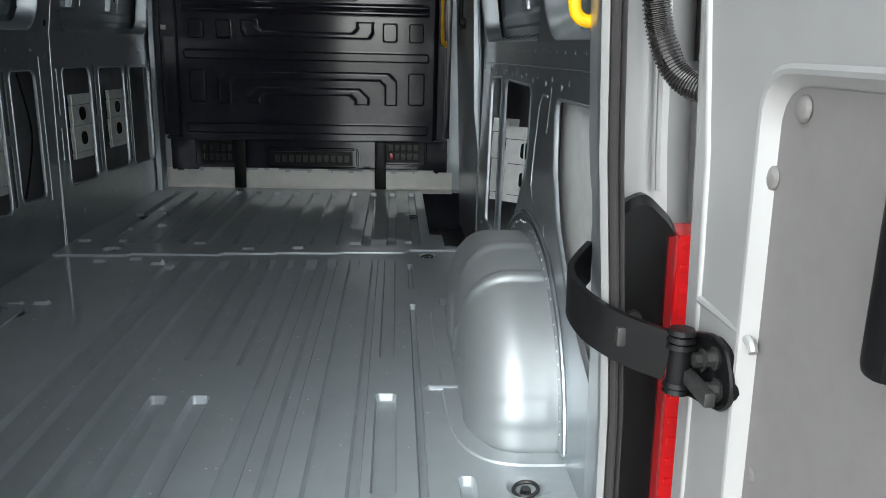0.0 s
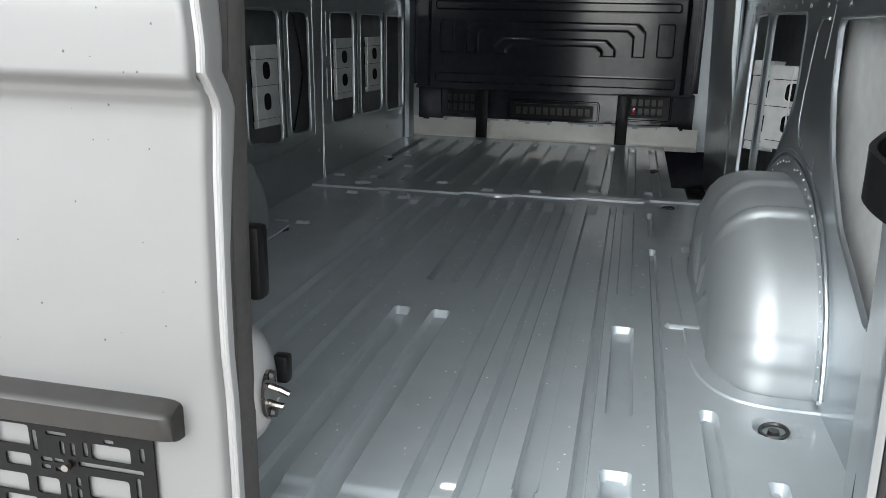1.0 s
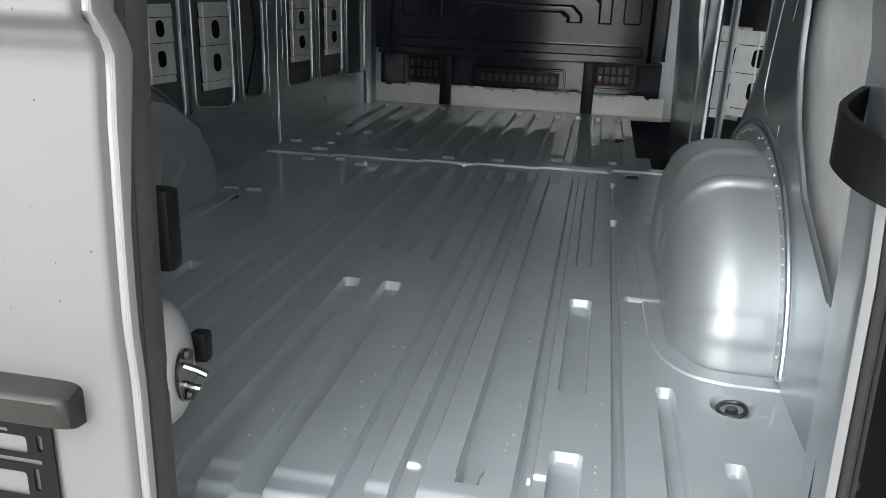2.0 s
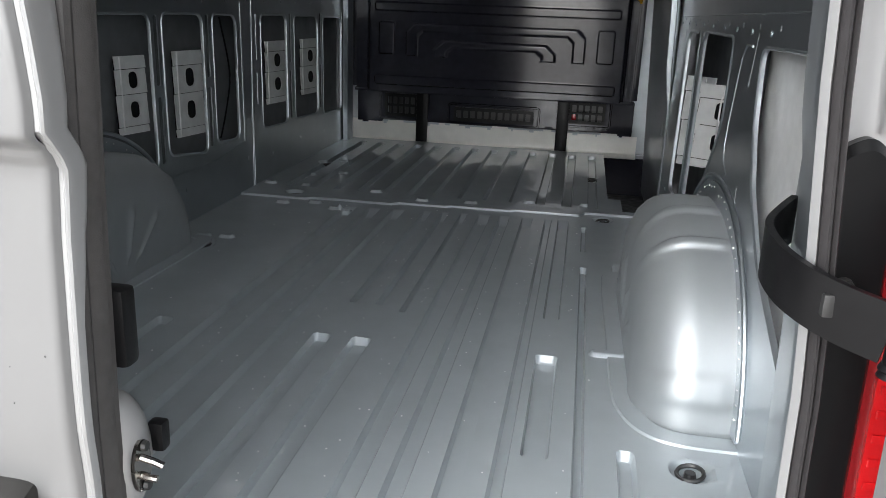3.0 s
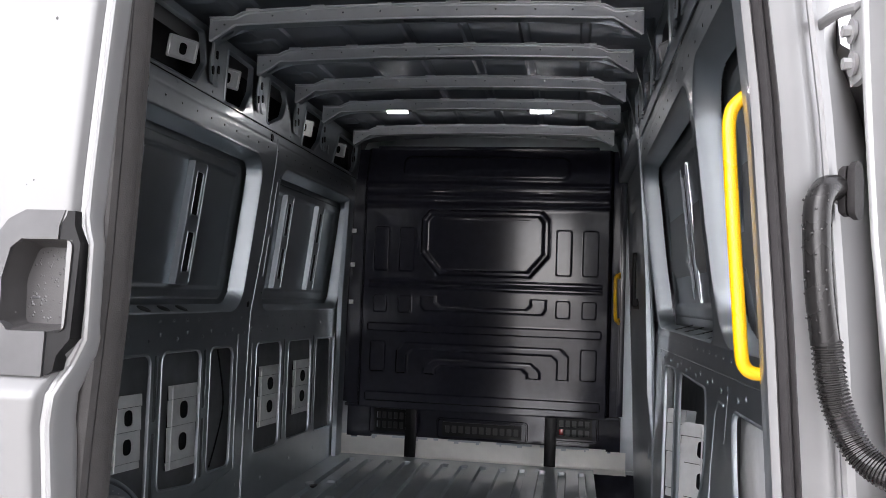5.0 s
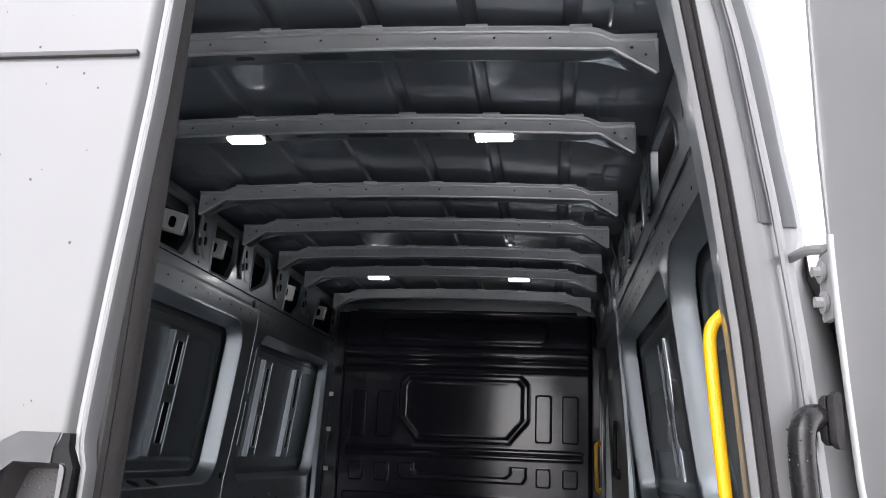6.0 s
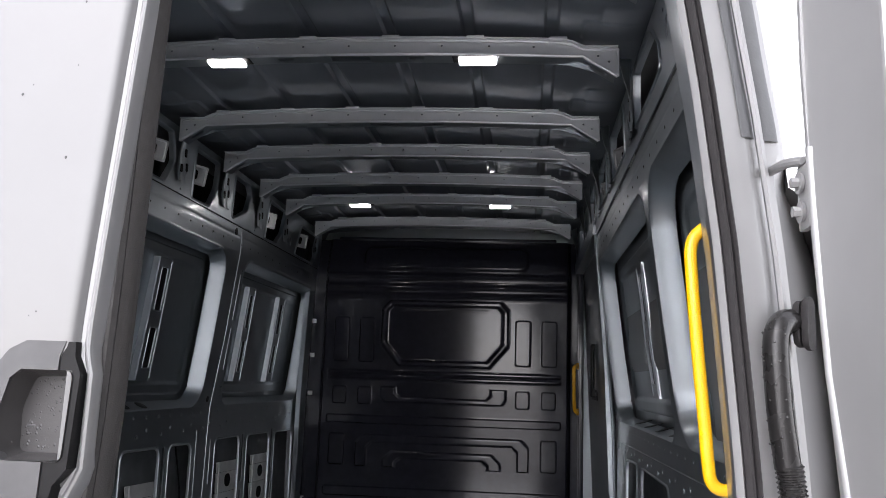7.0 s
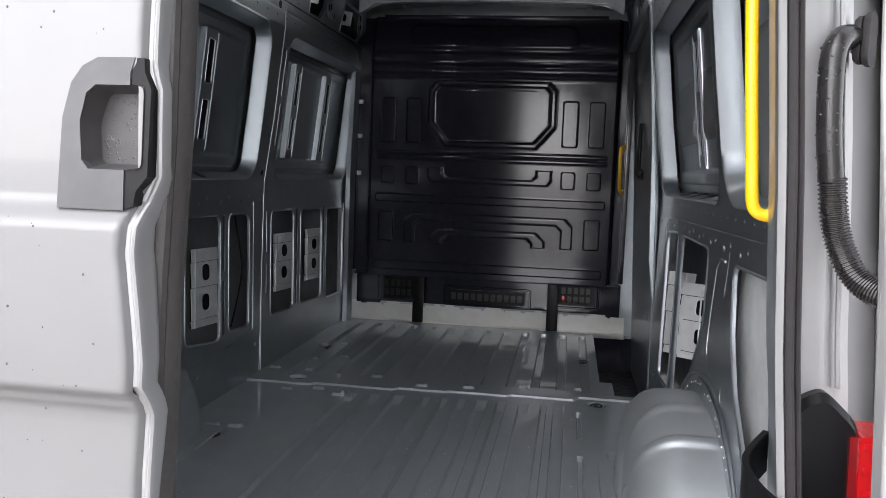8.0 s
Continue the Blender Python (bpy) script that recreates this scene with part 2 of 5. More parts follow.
WALL = {-1: ((-0.1, 0.905), (0.93, 0.912), (1.25, 0.878), (1.66, 0.840), (1.78, 0.842), (2.10, 0.838)),
        1: ((-0.1, 0.925), (0.5, 0.925), (0.93, 0.935), (1.25, 0.892), (1.66, 0.845), (1.78, 0.845), (2.10, 0.838))}


def half_width(z, side=-1):
    return np.interp(z, *zip(*WALL[side]))


def side_fn(side, shift=0.0):
    """Places on a side wall: u along the van, v up, d outwards."""
    return lambda u, v, d: (side * (float(half_width(v, side)) + d) + shift, u, v)


OUTER = [(-1.0, -0.30), (-1.0, 0.3), (-1.01, 0.9), (-0.985, 1.3), (-0.955, 1.7), (-0.93, 1.92), (-0.88, 2.05), (-0.80, 2.215), (-0.5, 2.125), (0, 2.135)]
OUTER = OUTER + [(-x, z) for x, z in OUTER[-2::-1]]


def outer_shell():
    arc = [0.0]
    for p, q in zip(OUTER, OUTER[1:]):
        arc.append(arc[-1] + math.dist(p, q))
    us = spaced(0, arc[-1], 0.04)

    def fn(u, v):
        x, z = np.interp(u, arc, [p[0] for p in OUTER]), np.interp(u, arc, [p[1] for p in OUTER])
        edge = np.interp(z, [1.2, 1.42, 1.64, 1.85, 2.0], [0.886, 0.864, 0.832, 0.786, 0.714])
        pull = ease((0.05 - v) / 0.37) * ease((z - 1.26) / 0.08) * ease((np.abs(x) - 0.6) / 0.1)
        belly = 0.07 * ease((v - 0.7) / 0.3) * ease((1.2 - z) / 0.2)  # the flanks swell ahead of the doors
        return x + np.sign(x) * ((np.minimum(edge, np.abs(x)) - np.abs(x)) * pull + belly * (np.abs(x) > 0.9)), v, z
    ob = sheet("wall_outer", us, [-0.32, -0.24, -0.16, -0.08, 0.0, 0.1, 0.2, 0.3, 0.5, 0.7, 0.8, 0.9, 1.0, 1.5, 2.5, 4.1], fn, SKIN_PAINT)
    tagged(ob, "silver painted outer body shell of the van", "body shell", kind="structure")
    # unseen panel added to stop daylight leaking in at the front
    front = part("front_light_block", boxes(((-1.10, 4.1, -0.3), (1.10, 4.14, 2.30))), PAINT)
    tagged(front, "unseen plain grey panel added behind the bulkhead to keep daylight out", "wall", kind="structure")


outer_shell()

# ---- load floor ----
GROOVES = [  # x from, x to, y from, y to
    (-0.80, -0.755, -0.17, 0.70), (-0.715, -0.665, -0.17, 0.735), (-0.535, -0.485, -0.17, 0.69), (-0.40, -0.35, -0.17, 2.215), (-0.295, -0.245, -0.17, 2.215),
    (-0.19, -0.14, -0.17, 2.215), (-0.085, -0.036, -0.5, 0.69), (0.022, 0.074, -0.5, 0.69), (-0.06, -0.025, 0.94, 2.215), (0.02, 0.05, 0.94, 2.215), (0.10, 0.13, 0.90, 2.215),
    (0.178, 0.228, -0.5, 2.215), (0.268, 0.31, -0.5, 2.215), (0.362, 0.408, -0.12, 2.215), (0.458, 0.488, -0.5, 2.215),
    (0.508, 0.565, 0.205, 0.70), (0.512, 0.56, 0.96, 2.215), (0.508, 0.565, -0.5, -0.015), (0.612, 0.635, -0.5, 1.475), (0.612, 0.632, 1.66, 2.02),
    (0.722, 0.760, 1.20, 1.515), (0.70, 0.735, -0.4, 0.27), (0.80, 0.835, -0.4, 0.02),
]
FRONT_GROOVES = [(-0.78 + 0.118 * k, -0.735 + 0.118 * k, 2.32, 3.66) for k in range(13)]
BUMPS = [(-0.678, 2.02), (-0.542, 2.06), (-0.43, 1.985), (-0.39, 1.99), (-0.332, 2.312), (-0.096, 2.213), (0.12, 2.24), (0.376, 2.33), (-0.857, 2.337), (-0.673, 2.339), (-0.741, 2.576),
         (-0.60, 2.66), (-0.684, 2.977), (-0.682, 1.457), (-0.77, 1.45), (0.63, 2.36)]
SEAM = ((-0.95, 2.095), (-0.60, 2.099), (-0.575, 2.124), (-0.215, 2.122), (-0.19, 2.150), (0.02, 2.150), (0.045, 2.166), (0.30, 2.166), (0.325, 2.182), (0.60, 2.182), (0.625, 2.232), (0.96, 2.236))
TIES = [(-0.727, 1.357), (-0.69, 2.20), (-0.775, 2.93), (0.842, 0.225), (0.652, 3.02), (0.70, 2.16)]
STEP = (0.728, 2.53, 3.78)
STEP_NOTCH = (0.787, 2.30)


def floor_height(x, y):
    z = np.zeros_like(x)
    g = np.zeros_like(x)
    for x0, x1, y0, y1 in GROOVES + FRONT_GROOVES:
        runout = ease((2.08 + 0.08 * x0 - y) / 0.10) if y1 == 2.215 else 1.0
        g = np.maximum(g, pad(x, y, x0 + 0.004, x1 - 0.004, y0, y1 - 0.006, 0.004, 0.008) * runout)
    z -= 0.022 * g
    z -= 0.0075 * ease((-0.175 - y) / 0.02) * (1 - g)
    z -= 0.012 * ease((-0.225 - y) / 0.015)
    z += 0.009 * ease((y - np.interp(x, *zip(*SEAM))) / 0.005)
    for a, b in BUMPS:
        z += 0.011 * pad(x, y, a - 0.022, a + 0.022, b - 0.010, b + 0.012, 0.010, 0.008)
    z += 0.010 * pad(x, y, 0.652, 0.735, 0.728, 0.752, 0.009, 0.010)
    for a, b in TIES:
        z -= 0.016 * pad(x, y, a - 0.03, a + 0.03, b - 0.03, b + 0.03, 0.014, 0.03)
    return x, y, z


def cargo_floor():
    xm = sorted({v for g in GROOVES + FRONT_GROOVES for v in g[:2]})
    ym = [-0.225, -0.175, -0.015, 0.205, 0.27, 0.70, 0.69, 0.94, 0.90, 1.68, 1.60, 2.08, 2.02, 2.32, 3.66] + sorted({p[1] for p in SEAM}) + [t[1] for t in TIES] + [b[1] for b in BUMPS] + [0.74]
    xs = spaced(-0.93, 0.97, 0.02, xm + [p[0] for p in SEAM[1:-1]] + [b[0] + k for b in BUMPS for k in (-0.025, 0.025)] + [0.656, 0.731], 0.003, 0.018)
    ys = spaced(-0.26, 3.86, 0.035, ym, 0.005, 0.03)
    step = lambda x, y: ((x > STEP[0]) & (y > STEP[1]) & (y < STEP[2])) | ((x > STEP_NOTCH[0]) & (y > STEP_NOTCH[1]) & (y < STEP[1] + 0.02))
    ob = sheet("floor", xs, ys, floor_height, FLOOR_PAINT, drop=step)
    tagged(ob, "glossy grey painted steel load floor with pressed ribs", "floor", kind="structure")
    # small weld nibs and grains on the floor
    rng = random.Random(11)
    bm = bmesh.new()
    for _ in range(170):
        x, y = rng.uniform(-0.75, 0.66), rng.uniform(-0.15, 2.1)
        if rng.random() < 0.5:
            x = rng.choice((-0.33, -0.22, -0.11, 0.0, 0.15, 0.33, 0.44, 0.59)) + rng.uniform(-0.006, 0.006)
        z = float(floor_height(np.array([x]), np.array([y]))[2][0])
        bmesh.ops.create_icosphere(bm, subdivisions=1, radius=rng.uniform(0.0015, 0.003), matrix=Matrix.Translation((x, y, z)) @ Matrix.Diagonal((1, 1, 0.5, 1)))
    tagged(part("weld_nibs", bm, BRACKET, ob, "tiny pale weld nibs"), kind="stuff")
    # the sill below the rear edge
    sill = part("sill", boxes(((-0.86, -0.40, -0.14), (0.86, -0.262, -0.03), 0.01)), PAINT, ob, "grey sill under the floor edge")
    # the step well of the side door
    a, b, c = STEP
    d, e = STEP_NOTCH
    bm = boxes(((a - 0.012, b, -0.256), (a - 0.002, c, -0.010)), ((a - 0.002, b - 0.012, -0.256), (d, b - 0.002, -0.010)), ((d - 0.012, e, -0.256), (d - 0.002, b - 0.012, -0.010)),
               ((d - 0.002, e - 0.012, -0.256), (0.99, e - 0.002, -0.010)), ((a - 0.002, c + 0.002, -0.256), (0.99, c + 0.012, -0.010)), ((0.986, e - 0.012, -0.256), (0.998, c + 0.012, 0.02)))
    part("step_side", bm, BLACK, ob, "black sides of the step well")
    part("step_tread", boxes(((a - 0.012, e - 0.012, -0.262), (0.99, c + 0.012, -0.242), 0.006)), PLASTIC, ob, "black plastic step tread in the side doorway")
    # the raised lip round the step well
    path = rounded([(0.96, e - 0.010, 0.0), (d - 0.010, e - 0.010, 0.0), (d - 0.010, b - 0.010, 0.0), (a - 0.008, b - 0.006, 0.0), (a - 0.008, c, 0.0)], 0.035, 5)[6:-6]
    part("step_lip", sweep(bmesh.new(), path, circle(0.007, 8)), FLOOR_PAINT, ob)
    return ob


floor = cargo_floor()


def tie_down(place):
    t = thing("tie_down_ring", "dark steel lashing ring in a pressed floor cup", "lashing ring", "lashing rings", at=(place[0], place[1], -0.016))
    bm = bolt(bmesh.new(), (0, 0, 0.006), 0.013, 0.012, "z", 10)
    part("bolt_head", bm, DARK_STEEL, t)
    ring = [(0.026 * math.cos(a), 0.026 * math.sin(a), 0.010 + 0.004 * math.cos(a)) for a in np.linspace(0, 2 * math.pi, 17)[:-1]]
    part("ring", sweep(bmesh.new(), ring, circle(0.0045, 6), closed=True), DARK_STEEL, t)
    return t


first_tie = tie_down(TIES[0])
for q in TIES[1:]:
    copy_thing(first_tie, pose(q[0], q[1], -0.016, rz=40 * q[0]))


# ---- wheel arches ----
def wheel_arch(side, shift):
    """A pressed wheel housing: s runs from the middle of its inner face, round the edge, out to the wall; a goes over from the rear."""
    cy, ry, rz = 0.90, 0.53, 0.388
    inset = 0.0 if side > 0 else 0.045
    xi, xw, rc = 0.712 + inset, 0.935, 0.125 if side > 0 else 0.11

    def fn(s, a):
        t = np.clip(s, 0, 1)
        c = np.clip((s - 1) / 0.5, 0, 1) * math.pi / 2
        o = np.clip((s - 1.5) / 1.0, 0, 1)
        r = np.where(s < 1, t * (1 - rc / rz), 1 - rc / rz + rc / rz * np.sin(c))
        x = np.where(s < 1, xi + 0.004 * np.cos(a * 3) * t, xi + rc * (1 - np.cos(c)))
        x = np.where(s > 1.5, xi + rc + o * (xw - xi - rc), x)
        top = ease((s - 1.12) / 0.10) * ease((2.24 - s) / 0.06)
        deg = np.degrees(a)
        for m, w, h in ((14, 5, 0.014), (65, 2.3, 0.027), (85, 2.3, 0.024), (118, 2.6, 0.014), (140, 2.6, 0.014)):
            r = r + top * h * np.exp(-((deg - m + 4 * ease((1.40 - s) / 0.3)) / w) ** 4)
        face = ease((s - 0.25) / 0.1) * ease((0.85 - s) / 0.1)
        for m in (35, 60, 100, 130):
            x = x - face * 0.009 * np.exp(-((deg - m) / 3.0) ** 2)
        e = 0.86  # a squarish arch
        ca, sa = np.cos(a), np.sin(a)
        y = cy - ry * r * np.sign(ca) * np.abs(ca) ** e
        z = rz * r * np.abs(sa) ** 0.96 - 0.004
        return side * x + shift, y, z
    ss = [0, 0.2, 0.27, 0.34, 0.5, 0.75, 0.82, 0.88, 1, 1.1, 1.2, 1.3, 1.36, 1.42, 1.48, 1.54, 1.65, 1.8, 2.0, 2.2, 2.34, 2.38, 2.42, 2.46, 2.5]
    aa = np.radians(np.linspace(0, 180, 241)).tolist()
    ob = sheet("wheel_arch", ss, aa, fn, ARCH_PAINT)
    tagged(ob, "grey painted steel wheel arch with pressed ribs", "wheel arch", "wheel arches")
    # the welded flange on the floor
    path = [(side * (x + inset * (x < 0.8)) + shift, y, 0.003) for x, y in [(0.93, 0.335), (0.82, 0.337), (0.755, 0.365), (0.715, 0.44), (0.700, 0.56), (0.695, 0.9), (0.69, 1.3), (0.72, 1.42), (0.93, 1.45)]]
    part("flange", sweep(bmesh.new(), smooth_path(path, 5), [(-0.028, -0.004), (0.028, -0.004), (0.026, 0.002), (-0.024, 0.002)]), FLOOR_PAINT, ob)
    # the flange on the wall, with its row of spot welds
    rim = [(side * (half_width(0.3, side) - 0.002) + shift, cy - (ry + 0.025) * math.cos(a), (rz + 0.025) * math.sin(a)) for a in np.radians(np.linspace(2, 178, 40))]
    part("wall_flange", sweep(bmesh.new(), rim, [(-0.006, -0.03), (0.006, -0.03), (0.006, 0.022), (-0.006, 0.022)], normal=(0, 0.01, 1)), PAINT, ob)
    ring = [(side * (half_width(0.3, side) - 0.004) + shift, cy - (ry + 0.062) * math.cos(a), (rz + 0.062) * math.sin(a)) for a in np.radians(np.linspace(4, 150, 40))]
    part("wall_bead", sweep(bmesh.new(), ring, circle(0.0065, 8), normal=(1, 0, 0)), PAINT, ob)
    bm = bmesh.new()
    rng = random.Random(7)
    for a in np.radians(np.linspace(8, 172, 40)):
        if rng.random() < 0.75:
            k = 0.03 + rng.uniform(-0.006, 0.006)
            bolt(bm, (side * (half_width(0.3, side) - 0.0085) + shift, cy - (ry + k) * math.cos(a), (rz + k) * math.sin(a)), rng.uniform(0.002, 0.0035), 0.003, "x", 6)
    tagged(part("spot_welds", bm, BRACKET, ob), kind="stuff")
    return ob


wheel_arch(-1, 0.0)
wheel_arch(1, 0.02)


# ---- side walls ----
RIM_DEPTH = 0.064


def stiffener(parent, fn, u0, u1, v0, v1, d, split):
    """An upright hat-shaped strip with raised lips and two long slots."""
    bm = bmesh.new()
    w = u1 - u0
    s0, s1 = u0 + w * 0.30, u1 - w * 0.22
    slots = [rect(s0, v0 + 0.05, s1, split - 0.035, 0.007, 3), rect(s0, split + 0.035, s1, v1 - 0.04, 0.007, 3)]
    plate(bm, rect(u0, v0, u1, v1, 0.01), slots, lambda u, v, k: fn(u, v, d + k), 0.003)
    for u, side in ((u0, -1), (u1, 1)):  # flanks down to the window field
        plate(bm, rect(v0, d, v1, 0.081), [], lambda v, k, q: fn(u + side * (k - d) * 0.25 + q, v, k), 0.003)
        sweep(bm, [fn(u + side * 0.002, v0 + 0.01, d), fn(u + side * 0.002, (v0 + v1) / 2, d), fn(u + side * 0.002, v1 - 0.01, d)], circle(0.0045, 8), normal=(0, 1, 0))
    for s in slots:
        us, vs = [p[0] for p in s], [p[1] for p in s]
        q = rect(min(us) - 0.002, min(vs) - 0.002, max(us) + 0.002, max(vs) + 0.002, 0.008, 3)
        sweep(bm, [fn(u, v, d) for u, v in q], circle(0.0028, 6), closed=True, normal=(1, 0, 0))
    ob = part("stiffener", bm, PAINT, parent)
    # a black sheet close behind the slots stands in for their shade
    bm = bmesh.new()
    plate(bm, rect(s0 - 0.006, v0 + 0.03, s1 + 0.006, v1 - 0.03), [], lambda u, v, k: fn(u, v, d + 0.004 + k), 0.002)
    part("slot_shade", bm, PLASTIC, ob, "black sheet standing in for the shade behind the slots")
    return ob


def window_inset(u, v, window):
    """How far a place lies inside a window's rounded outline."""
    u0, u1, v0, v1, r = window
    qx, qy = np.abs(u - (u0 + u1) / 2) - (u1 - u0) / 2 + r, np.abs(v - (v0 + v1) / 2) - (v1 - v0) / 2 + r
    return r - np.hypot(np.maximum(qx, 0), np.maximum(qy, 0)) - np.minimum(np.maximum(qx, qy), 0)


def upper_sheet(root, side, shift, y_end, windows, lean, widths):
    """The upper wall: each blank window is a steep rim with a free edge, and behind it a field with a soft step."""
    def place(u, v, d):
        return side * (half_width(v, side) + d) + shift, u + lean * (v - 1.3), v

    def fn(u, v):
        d = 0.0012 * np.exp(-((v - 1.735) / 0.006) ** 2)
        for w, wide in zip(windows, widths):
            s = window_inset(u, v, w)
            d = d + RIM_DEPTH * (0.3 * ease((s + 0.004) / (wide + 0.006)) + 0.7 * np.clip(s / wide, 0, 1)) - 0.0025 * np.exp(-((s + 0.004) / 0.005) ** 2)
        return place(u, v, d)
    us = spaced(0.0, y_end, 0.025, [a for w in windows for a in (w[0] + 0.07, w[1] - 0.07)], 0.0032, 0.092)
    vs = spaced(0.93, 1.78, 0.025, [a for w in windows for a in (w[2] + 0.07, w[3] - 0.07)] + [1.735], 0.0032, 0.092)
    sheet("upper_sheet", us, vs, fn, PAINT, root, drop=lambda u, v: np.max([window_inset(u, v, w) - k for w, k in zip(windows, widths)], axis=0) > 0)
    for w in windows:
        def field(u, v):
            s = window_inset(u, v, w)
            return place(u, v, 0.080 - 0.006 * ease((s - 0.052) / 0.006) + 0.008 * ease((s - 0.090) / 0.022))
        us = spaced(w[0] - 0.005, w[1] + 0.005, 0.03, [w[0] + 0.08, w[1] - 0.08], 0.004, 0.04)
        vs = spaced(w[2] - 0.005, w[3] + 0.005, 0.03, [w[2] + 0.08, w[3] - 0.08], 0.004, 0.04)
        sheet("blank_window", us, vs, field, PAINT, root, "grey pressed blank window field")


def open_rim(bm, fn, outline, inward=0.014):
    """A rounded, turned-in edge round an opening."""
    c = Vector((sum(p[0] for p in outline) / len(outline), sum(p[1] for p in outline) / len(outline)))

    def grow(k):
        return [tuple(Vector(p) + (Vector(p) - c).normalized() * k) for p in outline]
    loft(bm, [(grow(0.009), -0.0005), (grow(0.006), -0.004), (grow(0.002), -0.005), (grow(-0.002), -0.001), (grow(-0.002), inward * 0.5)], fn)


def bead(bm, fn, points, r=0.006):
    sweep(bm, [fn(u, v, 0.001) for u, v in points], circle(r, 8), normal=(0, 1, 0.01))


def bracket(place_fn, u0, u1, v0, v1, d0=0.05, d1=0.02, reach=None):
    """A folded bracket with two slots inside the wall, turned slightly to the rear: its rear edge lies at depth d0, its front edge at d1."""
    ob = thing("wall_bracket", "light grey galvanised bracket with two slots inside the wall", "bracket", "wall brackets")
    vm, um = (v0 + v1) / 2, (u0 + (reach or u1)) / 2
    w, h = max(0.015, ((reach or u1) - u0) * 0.15), v1 - v0
    f = lambda u, v, k: place_fn(u, v, d0 + (d1 - d0) * (u - u0) / (u1 - u0) + k)
    slots = [rect(um - w + 0.01, vm + s * h * 0.19 - h * 0.105, um + w + 0.01, vm + s * h * 0.19 + h * 0.105, w * 0.95, 4) for s in (-1, 1)]
    cuts = [v0, v0 + h * 0.10, vm + h * 0.01, v1 - h * 0.17, v1]
    for a, b in zip(cuts, cuts[1:]):  # its face is folded into four steps
        own = [q for q in slots if a < q[0][1] < b]
        step = lambda u, v, k: f(u, v, k + 0.004 * (v - a) / (b - a))
        part("face_plate", plate(bmesh.new(), rect(u0, a + 0.0014, u1, b - 0.0014, 0.002), own, step, 0.003), BRACKET, ob)
    bm = sweep(bmesh.new(), [f(u0 + 0.022, v0 + 0.004, 0), f(u0 + 0.022, vm, 0), f(u0 + 0.022, v1 - 0.004, 0)], circle(0.003, 6), normal=(0, 1, 0))
    part("side_fold", bm, BRACKET, ob)
    # black backing that gives the bracket slots their shade
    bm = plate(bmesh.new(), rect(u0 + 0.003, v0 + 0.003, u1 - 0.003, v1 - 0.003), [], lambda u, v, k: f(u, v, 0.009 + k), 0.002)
    part("bracket_shade", bm, PLASTIC, ob, "black sheet standing in for the shade behind the slots")
    return ob


